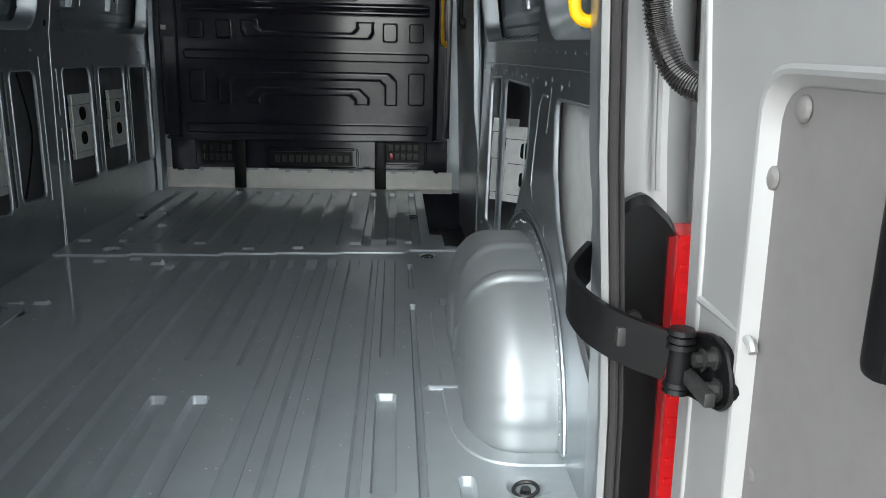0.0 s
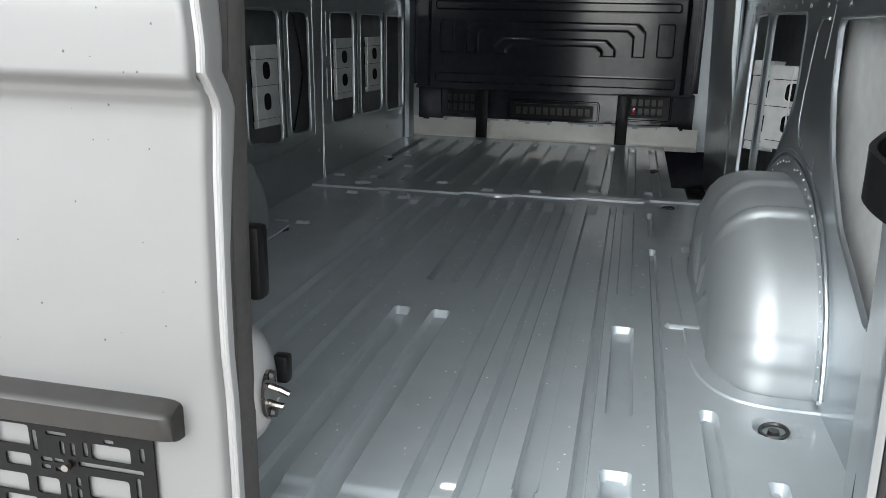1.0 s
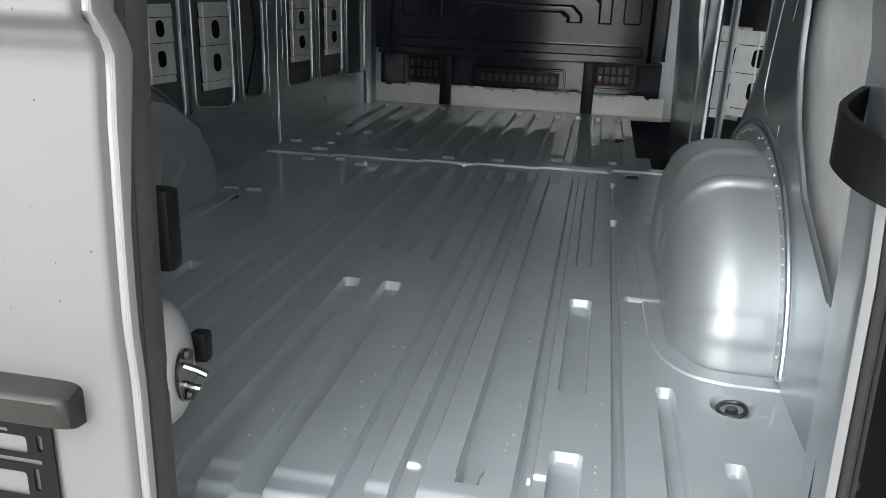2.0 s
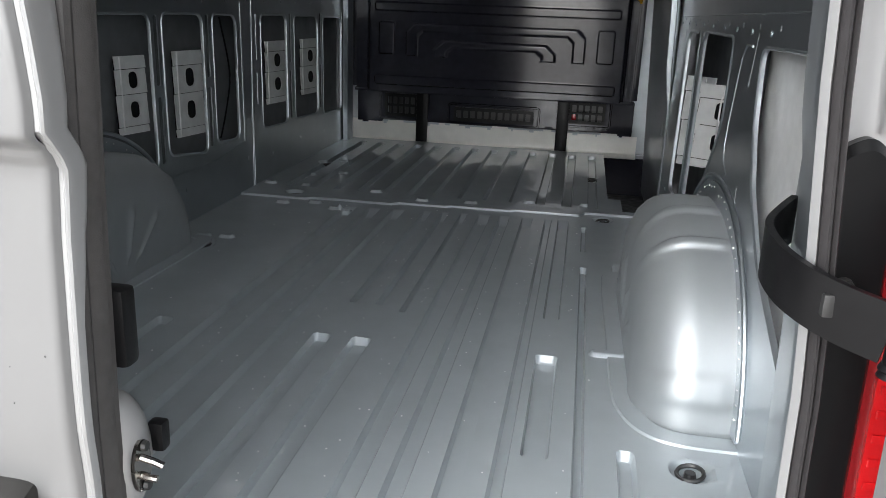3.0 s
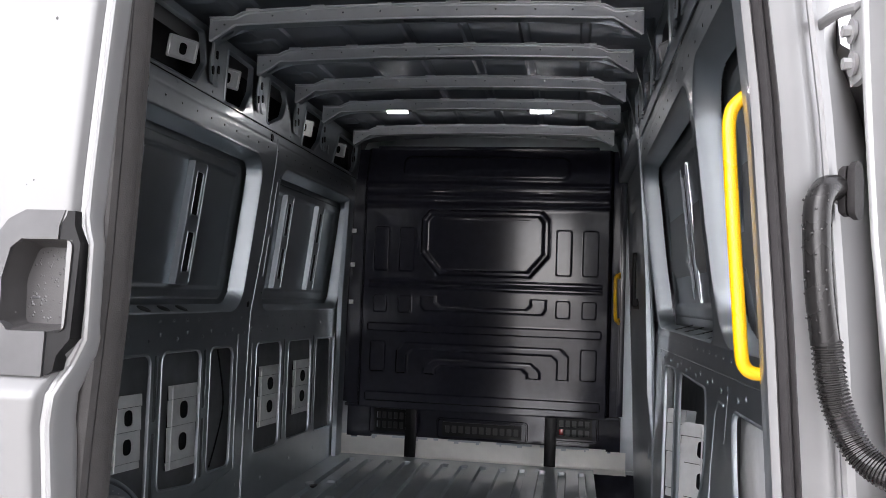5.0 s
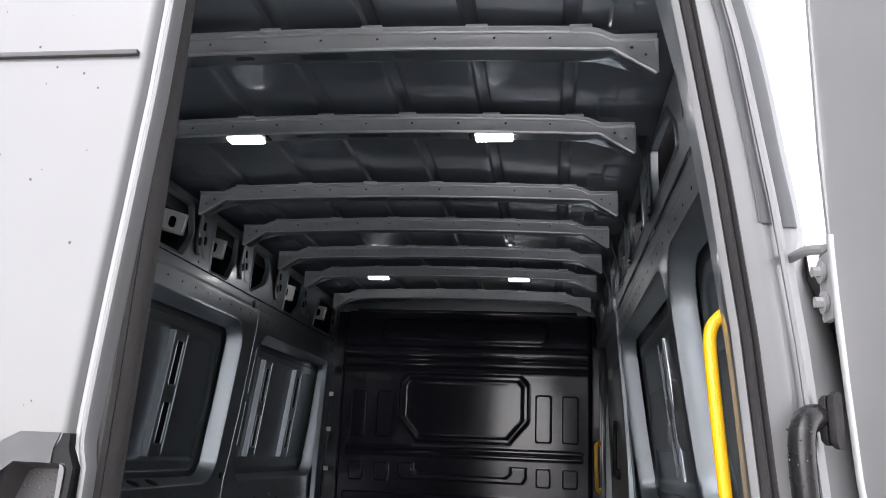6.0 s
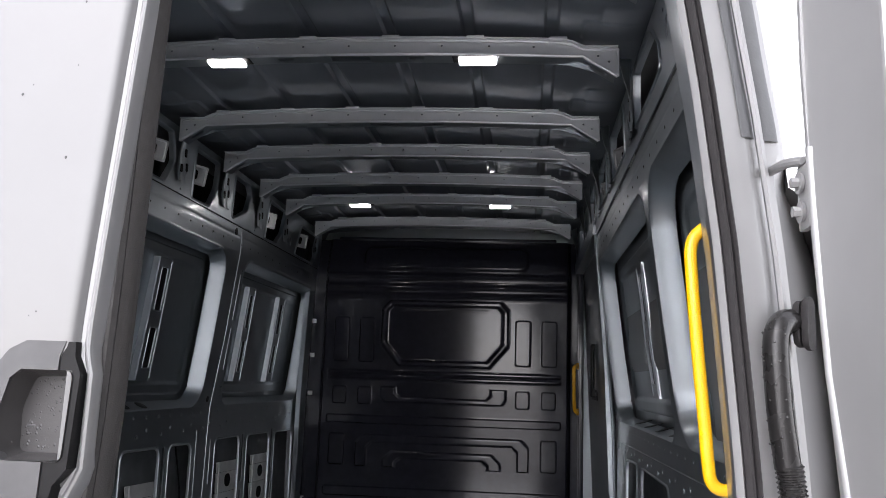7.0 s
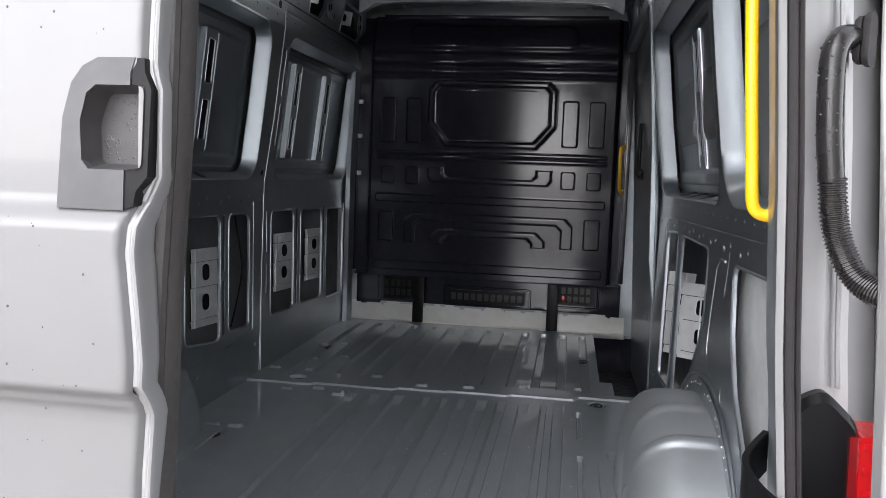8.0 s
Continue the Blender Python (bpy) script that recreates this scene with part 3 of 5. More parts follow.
def wall(side, shift):
    fn = side_fn(side, shift)
    left = side < 0
    y_end = 3.80 if left else 2.40
    if left:
        opens = [[(0.98, 0.30), (1.33, 0.22), (1.405, 0.26), (1.405, 0.785), (0.98, 0.785)],
                 [(1.49, 0.285), (1.80, 0.245), (1.80, 0.78), (1.49, 0.785)],
                 [(1.89, 0.27), (2.11, 0.255), (2.11, 0.775), (1.89, 0.78)],
                 [(2.385, 0.26), (2.71, 0.245), (2.71, 0.772), (2.385, 0.775)],
                 [(2.825, 0.25), (3.195, 0.235), (3.195, 0.762), (2.825, 0.767)],
                 [(3.29, 0.22), (3.635, 0.205), (3.635, 0.75), (3.29, 0.757)]]
        windows = [(0.10, 2.185, 0.935, 1.645, 0.105), (2.42, 3.685, 0.935, 1.635, 0.085)]
        slots = [(u, v0, u + 0.028, v1) for u in (1.435, 1.83, 2.755, 3.235) for v0, v1 in ((0.26, 0.50), (0.54, 0.78))]
    else:
        opens = [[(1.06, 0.55), (1.045, 0.62), (1.06, 0.80), (1.62, 0.80), (1.62, 0.20), (1.32, 0.30), (1.17, 0.44)],
                 [(1.72, 0.20), (1.72, 0.80), (2.04, 0.79), (2.04, 0.18)],
                 [(0.10, 0.26), (0.40, 0.38), (0.55, 0.50), (0.64, 0.63), (0.68, 0.79), (0.10, 0.80)]]
        windows = [(0.93, 2.345, 0.935, 1.645, 0.10), (0.07, 0.875, 0.935, 1.66, 0.15)]
        slots = []
    rnd = [rounded(o, 0.04, 5) for o in opens]
    root = thing("wall_left" if left else "wall_right", "grey painted steel inner side wall with pressed openings", "wall", kind="structure")
    # lower sheet
    holes = rnd + [rect(*s, 0.008, 3) for s in slots]
    holes += [disc(u, 0.835, 0.007) for u in np.arange(0.55, y_end - 0.1, 0.21)]
    holes += [disc(u, 0.905, 0.0045, 6) for u in np.arange(0.2, y_end - 0.1, 0.105)]
    bm = plate(bmesh.new(), [(-0.18, -0.02), (y_end, -0.02), (y_end, 0.35), (y_end, 0.93), (-0.18, 0.93)], holes, fn, 0.004)
    for o in rnd:
        open_rim(bm, fn, o)
    part("lower_sheet", bm, PAINT, root)
    # upper sheet, with the blank windows
    lean = 0.045 if left else 0.0
    widths = (0.030, 0.030) if left else (0.018, 0.032)
    upper_sheet(root, side, shift, y_end, windows, lean, widths)
    up = lambda u, v, k: fn(u + lean * (v - 1.3), v, k)
    # oval drain holes in the ledge under the window, and small holes along the sheet: black patches paint their shade
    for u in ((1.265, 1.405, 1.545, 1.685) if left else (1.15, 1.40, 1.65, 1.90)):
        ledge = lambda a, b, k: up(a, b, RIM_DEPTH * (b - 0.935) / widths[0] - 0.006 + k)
        part("drain_hole_shade", plate(bmesh.new(), disc(u, 0.951, 0.011, 14, 2.6), [], ledge, 0.003), PLASTIC, root, "black oval patch for the shade in a hole")
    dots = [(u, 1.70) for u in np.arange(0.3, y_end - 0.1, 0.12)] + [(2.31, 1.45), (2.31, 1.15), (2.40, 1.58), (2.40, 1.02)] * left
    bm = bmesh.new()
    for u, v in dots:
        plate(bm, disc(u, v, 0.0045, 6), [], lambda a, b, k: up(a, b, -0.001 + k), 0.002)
    part("small_hole_shade", bm, PLASTIC, root, "row of small black patches for the shade in holes")
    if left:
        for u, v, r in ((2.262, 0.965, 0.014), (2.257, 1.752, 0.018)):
            part("access_hole_shade", plate(bmesh.new(), disc(u, v, r, 14, 0.9), [], lambda a, b, k: up(a, b, -0.002 + k), 0.004), PLASTIC, root, "black round patch for the shade in a hole")
    # stiffener strips in the windows
    if left:
        strips = [(1.165, 1.265), (1.650, 1.755), (2.690, 2.785), (3.210, 3.315)]
    else:
        strips = [(1.10, 1.22), (1.60, 1.72), (0.20, 0.29), (0.44, 0.53)]
    for u0, u1 in strips:
        stiffener(root, up, u0, u1, 1.045, 1.535, 0.056 if left else 0.073, 1.288)
    # upright beads
    bm = bmesh.new()
    if left:
        rows = [[(2.165, 0.23), (2.165, 0.83)], [(2.27, -0.01), (2.27, 0.36)], [(2.33, 0.38), (2.33, 0.52)], [(2.33, 0.58), (2.33, 0.78)], [(2.375, 1.1), (2.383, 1.3)], [(2.385, 1.34), (2.397, 1.56)], [(2.165, 0.23), (1.9, 0.20), (1.5, 0.20)], [(3.66, 0.2), (3.66, 0.78)]]
        rows += [[(2.25, 0.0), (2.285, 0.82), (2.295, 0.93), (2.325, 1.25), (2.344, 1.66), (2.35, 1.76)]]
    else:
        rows = [[(2.09, 0.1), (2.09, 0.84)], [(2.16, 0.1), (2.16, 0.80)], [(1.67, 0.2), (1.67, 0.80)], [(0.0, 0.872), (2.35, 0.845)]]
        rows += [[(0.88, 0.47), (0.93, 0.49), (0.955, 0.53), (0.95, 0.60), (0.91, 0.76), (0.87, 0.79), (0.80, 0.79)], [(0.78, 0.70), (0.755, 0.82)], [(0.72, 0.38), (0.72, 0.47)]]
    for r in rows:
        bead(bm, fn, r, 0.0038 if left or len(r) > 2 else 0.0024)
    part("bead", bm, PAINT, root)
    # pressed studs
    bm = bmesh.new()
    for u in np.arange(0.6, y_end - 0.1, 0.21):
        q = fn(u + 0.03, 0.855 if left else 0.822, -0.001)
        bolt(bm, q, 0.007, 0.004, "x", 10)
    for u, v in ((1.0, 0.12), (1.6, 0.13), (2.2, 0.15), (2.5, 0.12), (2.9, 0.14), (3.3, 0.12)):
        if u < y_end:
            bolt(bm, fn(u, v, -0.001), 0.009, 0.005, "x", 10)
    part("stud", bm, PAINT, root)
    # the pressed roof side above the wall, open between its struts
    if left:
        top_opens = [[(0.58, 1.99), (0.84, 1.99), (0.84, 1.87), (0.78, 1.795), (0.56, 1.792)],
                     [(1.16, 2.0), (1.51, 2.0), (1.54, 1.89), (1.47, 1.800), (1.10, 1.792)], [(1.74, 2.0), (1.985, 2.0), (1.975, 1.89), (1.91, 1.800), (1.73, 1.792)],
                     [(2.195, 2.0), (2.37, 2.0), (2.405, 1.96), (2.365, 1.87), (2.21, 1.805), (2.18, 1.81)], [(2.71, 2.0), (3.0, 2.0), (2.94, 1.87), (2.85, 1.80), (2.66, 1.792)],
                     [(3.32, 1.985), (3.72, 1.985), (3.685, 1.865), (3.60, 1.80), (3.21, 1.795)]]
        small = [disc(u, v, 0.006, 6) for u, v in ((1.35, 1.765), (1.62, 1.80), (1.62, 1.86), (2.08, 1.84), (2.06, 1.90), (2.5, 1.80), (2.52, 1.87), (3.06, 1.84), (3.1, 1.90), (2.45, 1.93))]
        small += [rect(u, v, u + 0.022, v + 0.045, 0.008, 3) for u, v in ((1.585, 1.90), (1.64, 1.87), (2.03, 1.86), (3.03, 1.86), (3.10, 1.83))]
    else:
        top_opens = [[(0.52, 1.84), (0.54, 1.91), (0.66, 2.0), (0.98, 2.01), (1.0, 1.93), (0.97, 1.84)], [(1.24, 1.84), (1.62, 1.84), (1.66, 1.95), (1.62, 2.01), (1.26, 2.01)],
                     [(1.86, 1.84), (2.14, 1.84), (2.20, 1.94), (2.14, 2.01), (1.84, 2.01)], [(2.36, 1.84), (2.70, 1.84), (2.72, 2.01), (2.36, 2.01)], [(2.98, 1.84), (3.40, 1.84), (3.44, 2.0), (2.98, 2.01)]]
        small = [rect(u, v, u + 0.022, v + 0.06, 0.008, 3) for u, v in ((1.06, 1.87), (1.14, 1.88), (1.74, 1.88), (0.36, 1.90), (0.43, 1.88))] + [disc(u, v, 0.006, 6) for u, v in ((0.28, 1.90), (0.32, 1.96), (0.48, 1.97), (1.10, 1.97), (0.9, 1.815), (1.76, 1.97))]
    soft = [rounded(o, 0.016, 3) for o in top_opens]
    y1 = y_end if left else 3.8
    bm = bmesh.new()
    plate(bm, [(0.0, 1.782), (y1, 1.782), (y1, 2.035), (0.0, 2.035)], soft + small, lambda u, v, k: fn(u, v, -0.008 + k), 0.003)
    part("roof_side", bm, PAINT, root)
    bm = bmesh.new()
    for o in soft:
        c = Vector((sum(p[0] for p in o) / len(o), sum(p[1] for p in o) / len(o)))
        grow = lambda k: [tuple(Vector(p) + (Vector(p) - c).normalized() * k) for p in o]
        loft(bm, [(grow(0.013), -0.0085), (grow(0.010), -0.013), (grow(0.005), -0.0145), (grow(0.001), -0.011), (grow(-0.002), 0.01)], fn)
    part("opening_lip", bm, PAINT, root)
    # liners added for shade: primer grey behind the openings, black behind the roof rail
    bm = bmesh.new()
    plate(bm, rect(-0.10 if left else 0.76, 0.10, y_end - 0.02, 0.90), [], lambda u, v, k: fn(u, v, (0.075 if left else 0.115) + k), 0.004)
    part("cavity", bm, PRIMER, root, "primer-grey liner added to darken the wall openings")
    if not left:
        # pale sheet added so the outer skin's inside looks lit here
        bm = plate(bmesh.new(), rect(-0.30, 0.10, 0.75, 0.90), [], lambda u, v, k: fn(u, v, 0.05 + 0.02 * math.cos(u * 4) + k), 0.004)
        part("lit_skin_back", bm, BRACKET, root, "pale sheet for the lit inside of the outer skin")
    # black sheet added for the shade behind the roof side openings
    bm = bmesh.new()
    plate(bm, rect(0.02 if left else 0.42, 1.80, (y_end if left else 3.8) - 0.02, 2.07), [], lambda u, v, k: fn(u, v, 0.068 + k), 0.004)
    part("rail_shade", bm, PLASTIC, root, "black sheet standing in for the shade behind the roof side")
    return root


wall_left = wall(-1, 0.0)
wall_right = wall(1, 0.02)
left_fn, right_fn = side_fn(-1), side_fn(1, 0.02)
for u0, u1, v0, v1 in ((1.262, 1.402, 0.385, 0.650), (1.653, 1.830, 0.318, 0.648), (2.564, 2.780, 0.345, 0.651), (3.063, 3.282, 0.342, 0.645)):
    bracket(left_fn, u0, u1, v0, v1)
for u0, u1, v0, v1 in ((1.49, 1.56, 0.367, 0.642), (1.89, 1.96, 0.300, 0.637)):
    bracket(right_fn, u0, u1, v0, v1, 0.095, 0.002, u0 + 0.02)

# thin black cable in a wall opening
cable = part("cable", sweep(bmesh.new(), smooth_path([(-0.94, 2.02, 0.77), (-0.93, 2.06, 0.62), (-0.935, 2.09, 0.50), (-0.93, 2.02, 0.36), (-0.935, 1.98, 0.27)], 6), circle(0.004, 6)), PLASTIC)
tagged(cable, "thin black cable hanging in a wall opening", "cable")

# pillar between wall and side door, and the closed side door
def side_doorway():
    root = thing("pillar", "light-catching grey painted pillar beside the side door", "pillar", kind="structure")
    zs = spaced(0, 1.80, 0.03)

    def fn(u, v):
        inner = np.interp(v, [0, 0.45, 0.63, 0.88, 1.13, 1.39, 1.59, 1.8], [0.942, 0.938, 0.914, 0.905, 0.897, 0.879, 0.865, 0.850])
        outer = np.interp(v, [0, 0.4, 0.63, 0.88, 1.13, 1.39, 1.59, 1.8], [0.955, 0.952, 0.945, 0.940, 0.922, 0.904, 0.887, 0.872])
        n = range(10)
        k = np.interp(u, n, [1.15, 1.0, 0.80, 0.74, 0.68, 0.06, 0.0, 0.0, 0.0, 0.0])
        dx = np.interp(u, n, [0, 0, 0, 0, 0, 0, -0.002, 0.0, 0.02, 0.06])
        dy = np.interp(u, n, [0.003, 0.0, -0.001, 0.006, -0.002, -0.003, 0.005, 0.05, 0.20, 0.36])
        return inner + (outer - inner) * k + dx, 2.418 + dy, v
    sheet("pillar_face", np.linspace(0, 9, 37).tolist(), zs, fn, PAINT, root)
    door = thing("side_door", "closed dark grey sliding side door seen from inside", "door")
    fnr = side_fn(1, 0.05)
    bm = plate(bmesh.new(), rect(2.46, -0.20, 3.78, 1.82, 0.05), [], lambda u, v, k: fnr(u, v, k), 0.01)
    part("inner_panel", bm, PAINT, door)
    bm = bmesh.new()
    loft(bm, [(rect(2.55, 0.95, 3.5, 1.62, 0.08), -0.001), (rect(2.56, 0.96, 3.49, 1.61, 0.08), -0.012), (rect(2.60, 1.0, 3.45, 1.57, 0.06), -0.014), (rect(2.62, 1.02, 3.43, 1.55, 0.06), -0.004)], fnr, True)
    part("blank_window", bm, PAINT, door)
    handle = part("door_handle", boxes(((0.925, 3.10, 1.00), (0.948, 3.52, 1.33), 0.010), ((0.893, 3.16, 1.02), (0.914, 3.20, 1.31), 0.009), ((0.900, 3.16, 1.02), (0.935, 3.21, 1.06), 0.008), ((0.900, 3.16, 1.27), (0.935, 3.21, 1.31), 0.008)), PLASTIC, door, "black plastic inside handle")
    for z in (1.04, 1.29):
        part("bolt_head", bolt(bmesh.new(), (0.922, 3.13, z), 0.009, 0.008, "x", 8), DARK_STEEL, handle)
    bm = bmesh.new()
    sweep(bm, [fnr(2.7, 0.3, -0.006), fnr(2.7, 0.55, -0.006), fnr(3.0, 0.72, -0.006), fnr(3.6, 0.72, -0.006)], circle(0.02, 8))
    part("pressing", bm, PAINT, door)
    header = part("door_header", boxes(((0.84, 2.42, 1.78), (0.93, 3.80, 1.86), 0.015)), PAINT, None)
    tagged(header, "grey steel beam above the side door", "beam", kind="structure")


side_doorway()


# ---- roof ----
BOWS = [0.40, 0.90, 1.52, 1.98, 2.46, 2.90, 3.52]


def ceiling():
    def fn(u, v):
        z = 2.065 + 0.045 * (1 - (u / 0.86) ** 2)
        for c in (-0.60, -0.36, -0.12, 0.12, 0.36, 0.60):
            z = z + 0.012 * ease(1 - (np.abs(u - c) - 0.012) / 0.012)
        for y in BOWS:  # pressed steps in the corners behind each bow
            for m in (-1, 1):
                z = z - 0.006 * pad(u * m, v, 0.69, 0.80, y - 0.135, y - 0.02, 0.008, 0.012) - 0.005 * pad(u * m, v, 0.735, 0.80, y - 0.24, y - 0.12, 0.008, 0.02)
        return u, v, z
    xs = spaced(-0.88, 0.88, 0.04, [c + s for c in (-0.60, -0.36, -0.12, 0.12, 0.36, 0.60) for s in (-0.018, 0.018)] + [-0.735, -0.69, 0.69, 0.735], 0.004, 0.008)
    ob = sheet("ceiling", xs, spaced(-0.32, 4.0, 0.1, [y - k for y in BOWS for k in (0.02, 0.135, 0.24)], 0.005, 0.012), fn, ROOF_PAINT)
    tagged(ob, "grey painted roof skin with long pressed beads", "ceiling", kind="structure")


ceiling()


def bow_line(x):
    """Height of the underside of a bow across the van."""
    return 2.018 + 0.014 * (1 - (min(abs(x), 0.66) / 0.66) ** 2) - 0.062 * max(0.0, (abs(x) - 0.692) / 0.098)


def roof_bow(y):
    ob = thing("roof_bow", "grey painted steel roof bow with bolt holes", "roof bow", "roof bows", at=(0, y, 0))
    xs = [-0.79, -0.74, -0.70, -0.692, -0.66, -0.62, -0.5, -0.25, 0, 0.25, 0.5, 0.62, 0.66, 0.692, 0.70, 0.74, 0.79]
    low = [(x, bow_line(x)) for x in xs]
    top = [(x, 2.064 + 0.014 * (1 - (min(abs(x), 0.66) / 0.66) ** 2) - 0.022 * float(ease((abs(x) - 0.64) / 0.06))) for x in xs]
    holes = [disc(x, bow_line(x) + 0.028, 0.004, 6) for x in (-0.765, -0.735, -0.55, -0.42, -0.28, -0.14, 0.0, 0.14, 0.28, 0.42, 0.55, 0.735, 0.765)]
    web = lambda u, v, k: (u, -0.03 + k - 0.006 * (2.07 - v) / 0.05, v)
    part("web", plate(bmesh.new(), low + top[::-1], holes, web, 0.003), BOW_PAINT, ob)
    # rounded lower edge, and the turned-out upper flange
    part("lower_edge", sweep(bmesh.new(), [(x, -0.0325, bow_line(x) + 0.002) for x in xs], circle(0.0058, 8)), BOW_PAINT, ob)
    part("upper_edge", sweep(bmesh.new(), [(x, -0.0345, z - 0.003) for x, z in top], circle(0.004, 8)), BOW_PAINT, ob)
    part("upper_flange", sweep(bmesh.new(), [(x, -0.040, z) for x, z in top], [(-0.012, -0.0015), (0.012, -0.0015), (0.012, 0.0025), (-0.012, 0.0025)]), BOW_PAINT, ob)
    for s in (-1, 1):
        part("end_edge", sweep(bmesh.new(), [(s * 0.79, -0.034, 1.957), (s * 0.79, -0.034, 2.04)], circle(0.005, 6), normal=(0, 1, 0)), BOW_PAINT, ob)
    bm = bmesh.new()
    slots = [rect(c - 0.024, -0.008, c + 0.024, 0.010, 0.008, 3) for c in (-0.738, -0.20, 0.20, 0.738)] + [rect(-0.06, -0.012, 0.06, 0.016)]
    xs2 = sorted([-0.785 + 0.0981 * k for k in range(17)] + [-0.692, 0.692])
    plate(bm, [(x, -0.030) for x in xs2] + [(x, 0.032) for x in xs2[::-1]], slots, lambda u, v, k: (u, v, bow_line(u) + 0.002 + k), 0.003)
    # underside and front web keep the darker grey, as the unlit sides
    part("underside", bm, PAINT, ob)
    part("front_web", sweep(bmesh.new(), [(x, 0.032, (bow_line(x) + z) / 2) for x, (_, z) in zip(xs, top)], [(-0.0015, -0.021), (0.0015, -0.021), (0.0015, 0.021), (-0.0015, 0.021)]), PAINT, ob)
    for c in (-0.62, -0.37, -0.12, 0.13, 0.38, 0.62):
        z = 2.064 + 0.014 * (1 - (c / 0.66) ** 2)
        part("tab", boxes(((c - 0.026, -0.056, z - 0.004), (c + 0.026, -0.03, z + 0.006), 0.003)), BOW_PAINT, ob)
    return ob


bow = roof_bow(BOWS[0])
for y in BOWS[1:]:
    copy_thing(bow, pose(0, y, 0))


def roof_lamp(x, y):
    ob = thing("roof_lamp", "lit white strip lamp set in a roof bow", "lamp", "roof lamps", at=(x, y, 2.034))
    part("frame", boxes(((-0.075, -0.028, -0.006), (0.075, 0.028, 0.004), 0.003)), PLASTIC, ob)
    part("diffuser", boxes(((-0.055, -0.022, -0.018), (0.055, 0.022, -0.006), 0.004)), LED, ob, "glowing white diffuser")
    return ob


lamp = roof_lamp(-0.385, 0.90)
for x, y in ((0.385, 0.90), (-0.385, 2.90), (0.385, 2.90)):
    copy_thing(lamp, pose(x, y, 2.034))


def roof_strut(side, y, shift):
    """The folded strut panel from the roof side up to a roof bow, with ridges and black patches for slots."""
    ob = thing("roof_strut", "grey pressed strut from roof side to roof bow", "strut", "roof struts", at=(shift, y, 0))

    def fn(s, t):
        a = t ** 0.8
        x = 0.782 + 0.040 * s + (0.832 - 0.786) * ease(a * 1.15) * (1 - 0.6 * s)
        yy = -0.03 + 0.07 * s + (0.085 + 0.10 * s) * a
        z = 2.04 - 0.215 * t - 0.03 * (1 - s) * (1 - t)
        ridge = np.exp(-((s - 0.07) / 0.06) ** 2) + 0.8 * np.exp(-((s - 0.50) / 0.08) ** 2) + np.exp(-((s - 0.93) / 0.06) ** 2)
        return side * (x - 0.009 * ridge * (0.3 + 0.7 * t)), yy, z
    sheet("channel", np.linspace(0, 1, 29).tolist(), np.linspace(0, 1, 13).tolist(), fn, PAINT, ob)
    for s, t in ((0.28, 0.72), (0.72, 0.66), (0.72, 0.42)):
        px, py, pz = (float(q) for q in fn(np.array(s), np.array(t)))
        # black patch on the sheet paints the shade of a slot
        bm = plate(bmesh.new(), rect(py - 0.008, pz - 0.017, py + 0.008, pz + 0.017, 0.007, 3), [], lambda u, v, k: (px - side * (0.004 + k), u, v), 0.003)
        part("strut_slot_shade", bm, PLASTIC, ob, "black patch for the shade in a slot")
    return ob


def rail_bracket(side, y, shift, z=1.915):
    ob = thing("rail_bracket", "small grey bracket plate with one slot under the roof edge", "bracket", "rail brackets", at=(shift, y, z))
    f = lambda u, v, k: (side * (0.872 - u * 0.5 + k - v * 0.15), u, v)
    slot = rounded([(-0.014, -0.022), (0.016, -0.022), (0.016, 0.022), (-0.014, 0.022)], 0.014, 4)
    part("face_plate", plate(bmesh.new(), rect(-0.058, -0.042, 0.058, 0.042, 0.008), [slot], f, 0.003), BRACKET, ob)
    part("raised_edge", sweep(bmesh.new(), [f(u, v, 0) for u, v in rect(-0.050, -0.036, 0.050, 0.036, 0.01)], circle(0.004, 6), closed=True, normal=(side, 0, 0)), BRACKET, ob)
    # black backing in place of the shade inside the slot
    part("slot_shade", plate(bmesh.new(), rect(-0.022, -0.028, 0.024, 0.028), [], lambda u, v, k: f(u, v, 0.006 + k), 0.002), PLASTIC, ob, "black sheet standing in for the shade behind the slot")
    return ob


for side, shift in ((-1, 0.0), (1, 0.015)):
    s0 = roof_strut(side, BOWS[1], shift)
    for y in BOWS[2:]:
        copy_thing(s0, pose(shift, y, 0))
    rows = (1.44, 1.83, 2.80, 3.44) if side < 0 else (1.55, 2.06, 2.74, 3.25)
    b0 = rail_bracket(side, rows[0], shift)
    for y in rows[1:]:
        copy_thing(b0, pose(shift, y, 1.915))


# ---- bulkhead ----
BC = 0.022  # its middle


def mirrored(rows):
    return rows + [(-b, -a, c, d) for a, b, c, d in rows]


RAISED = mirrored([(0.445, 0.545, 1.185, 1.470), (0.608, 0.708, 1.185, 1.470), (0.452, 0.540, 0.922, 1.034), (0.610, 0.702, 0.922, 1.034), (0.608, 0.710, 0.547, 0.742)])
RAISED += [(-0.735, 0.735, 0.803, 0.858), (-0.735, 0.735, 0.362, 0.424)]


def hook(pts):
    """An outline that goes over the middle to the other side."""
    return pts + [(-x, z) for x, z in pts[::-1]]


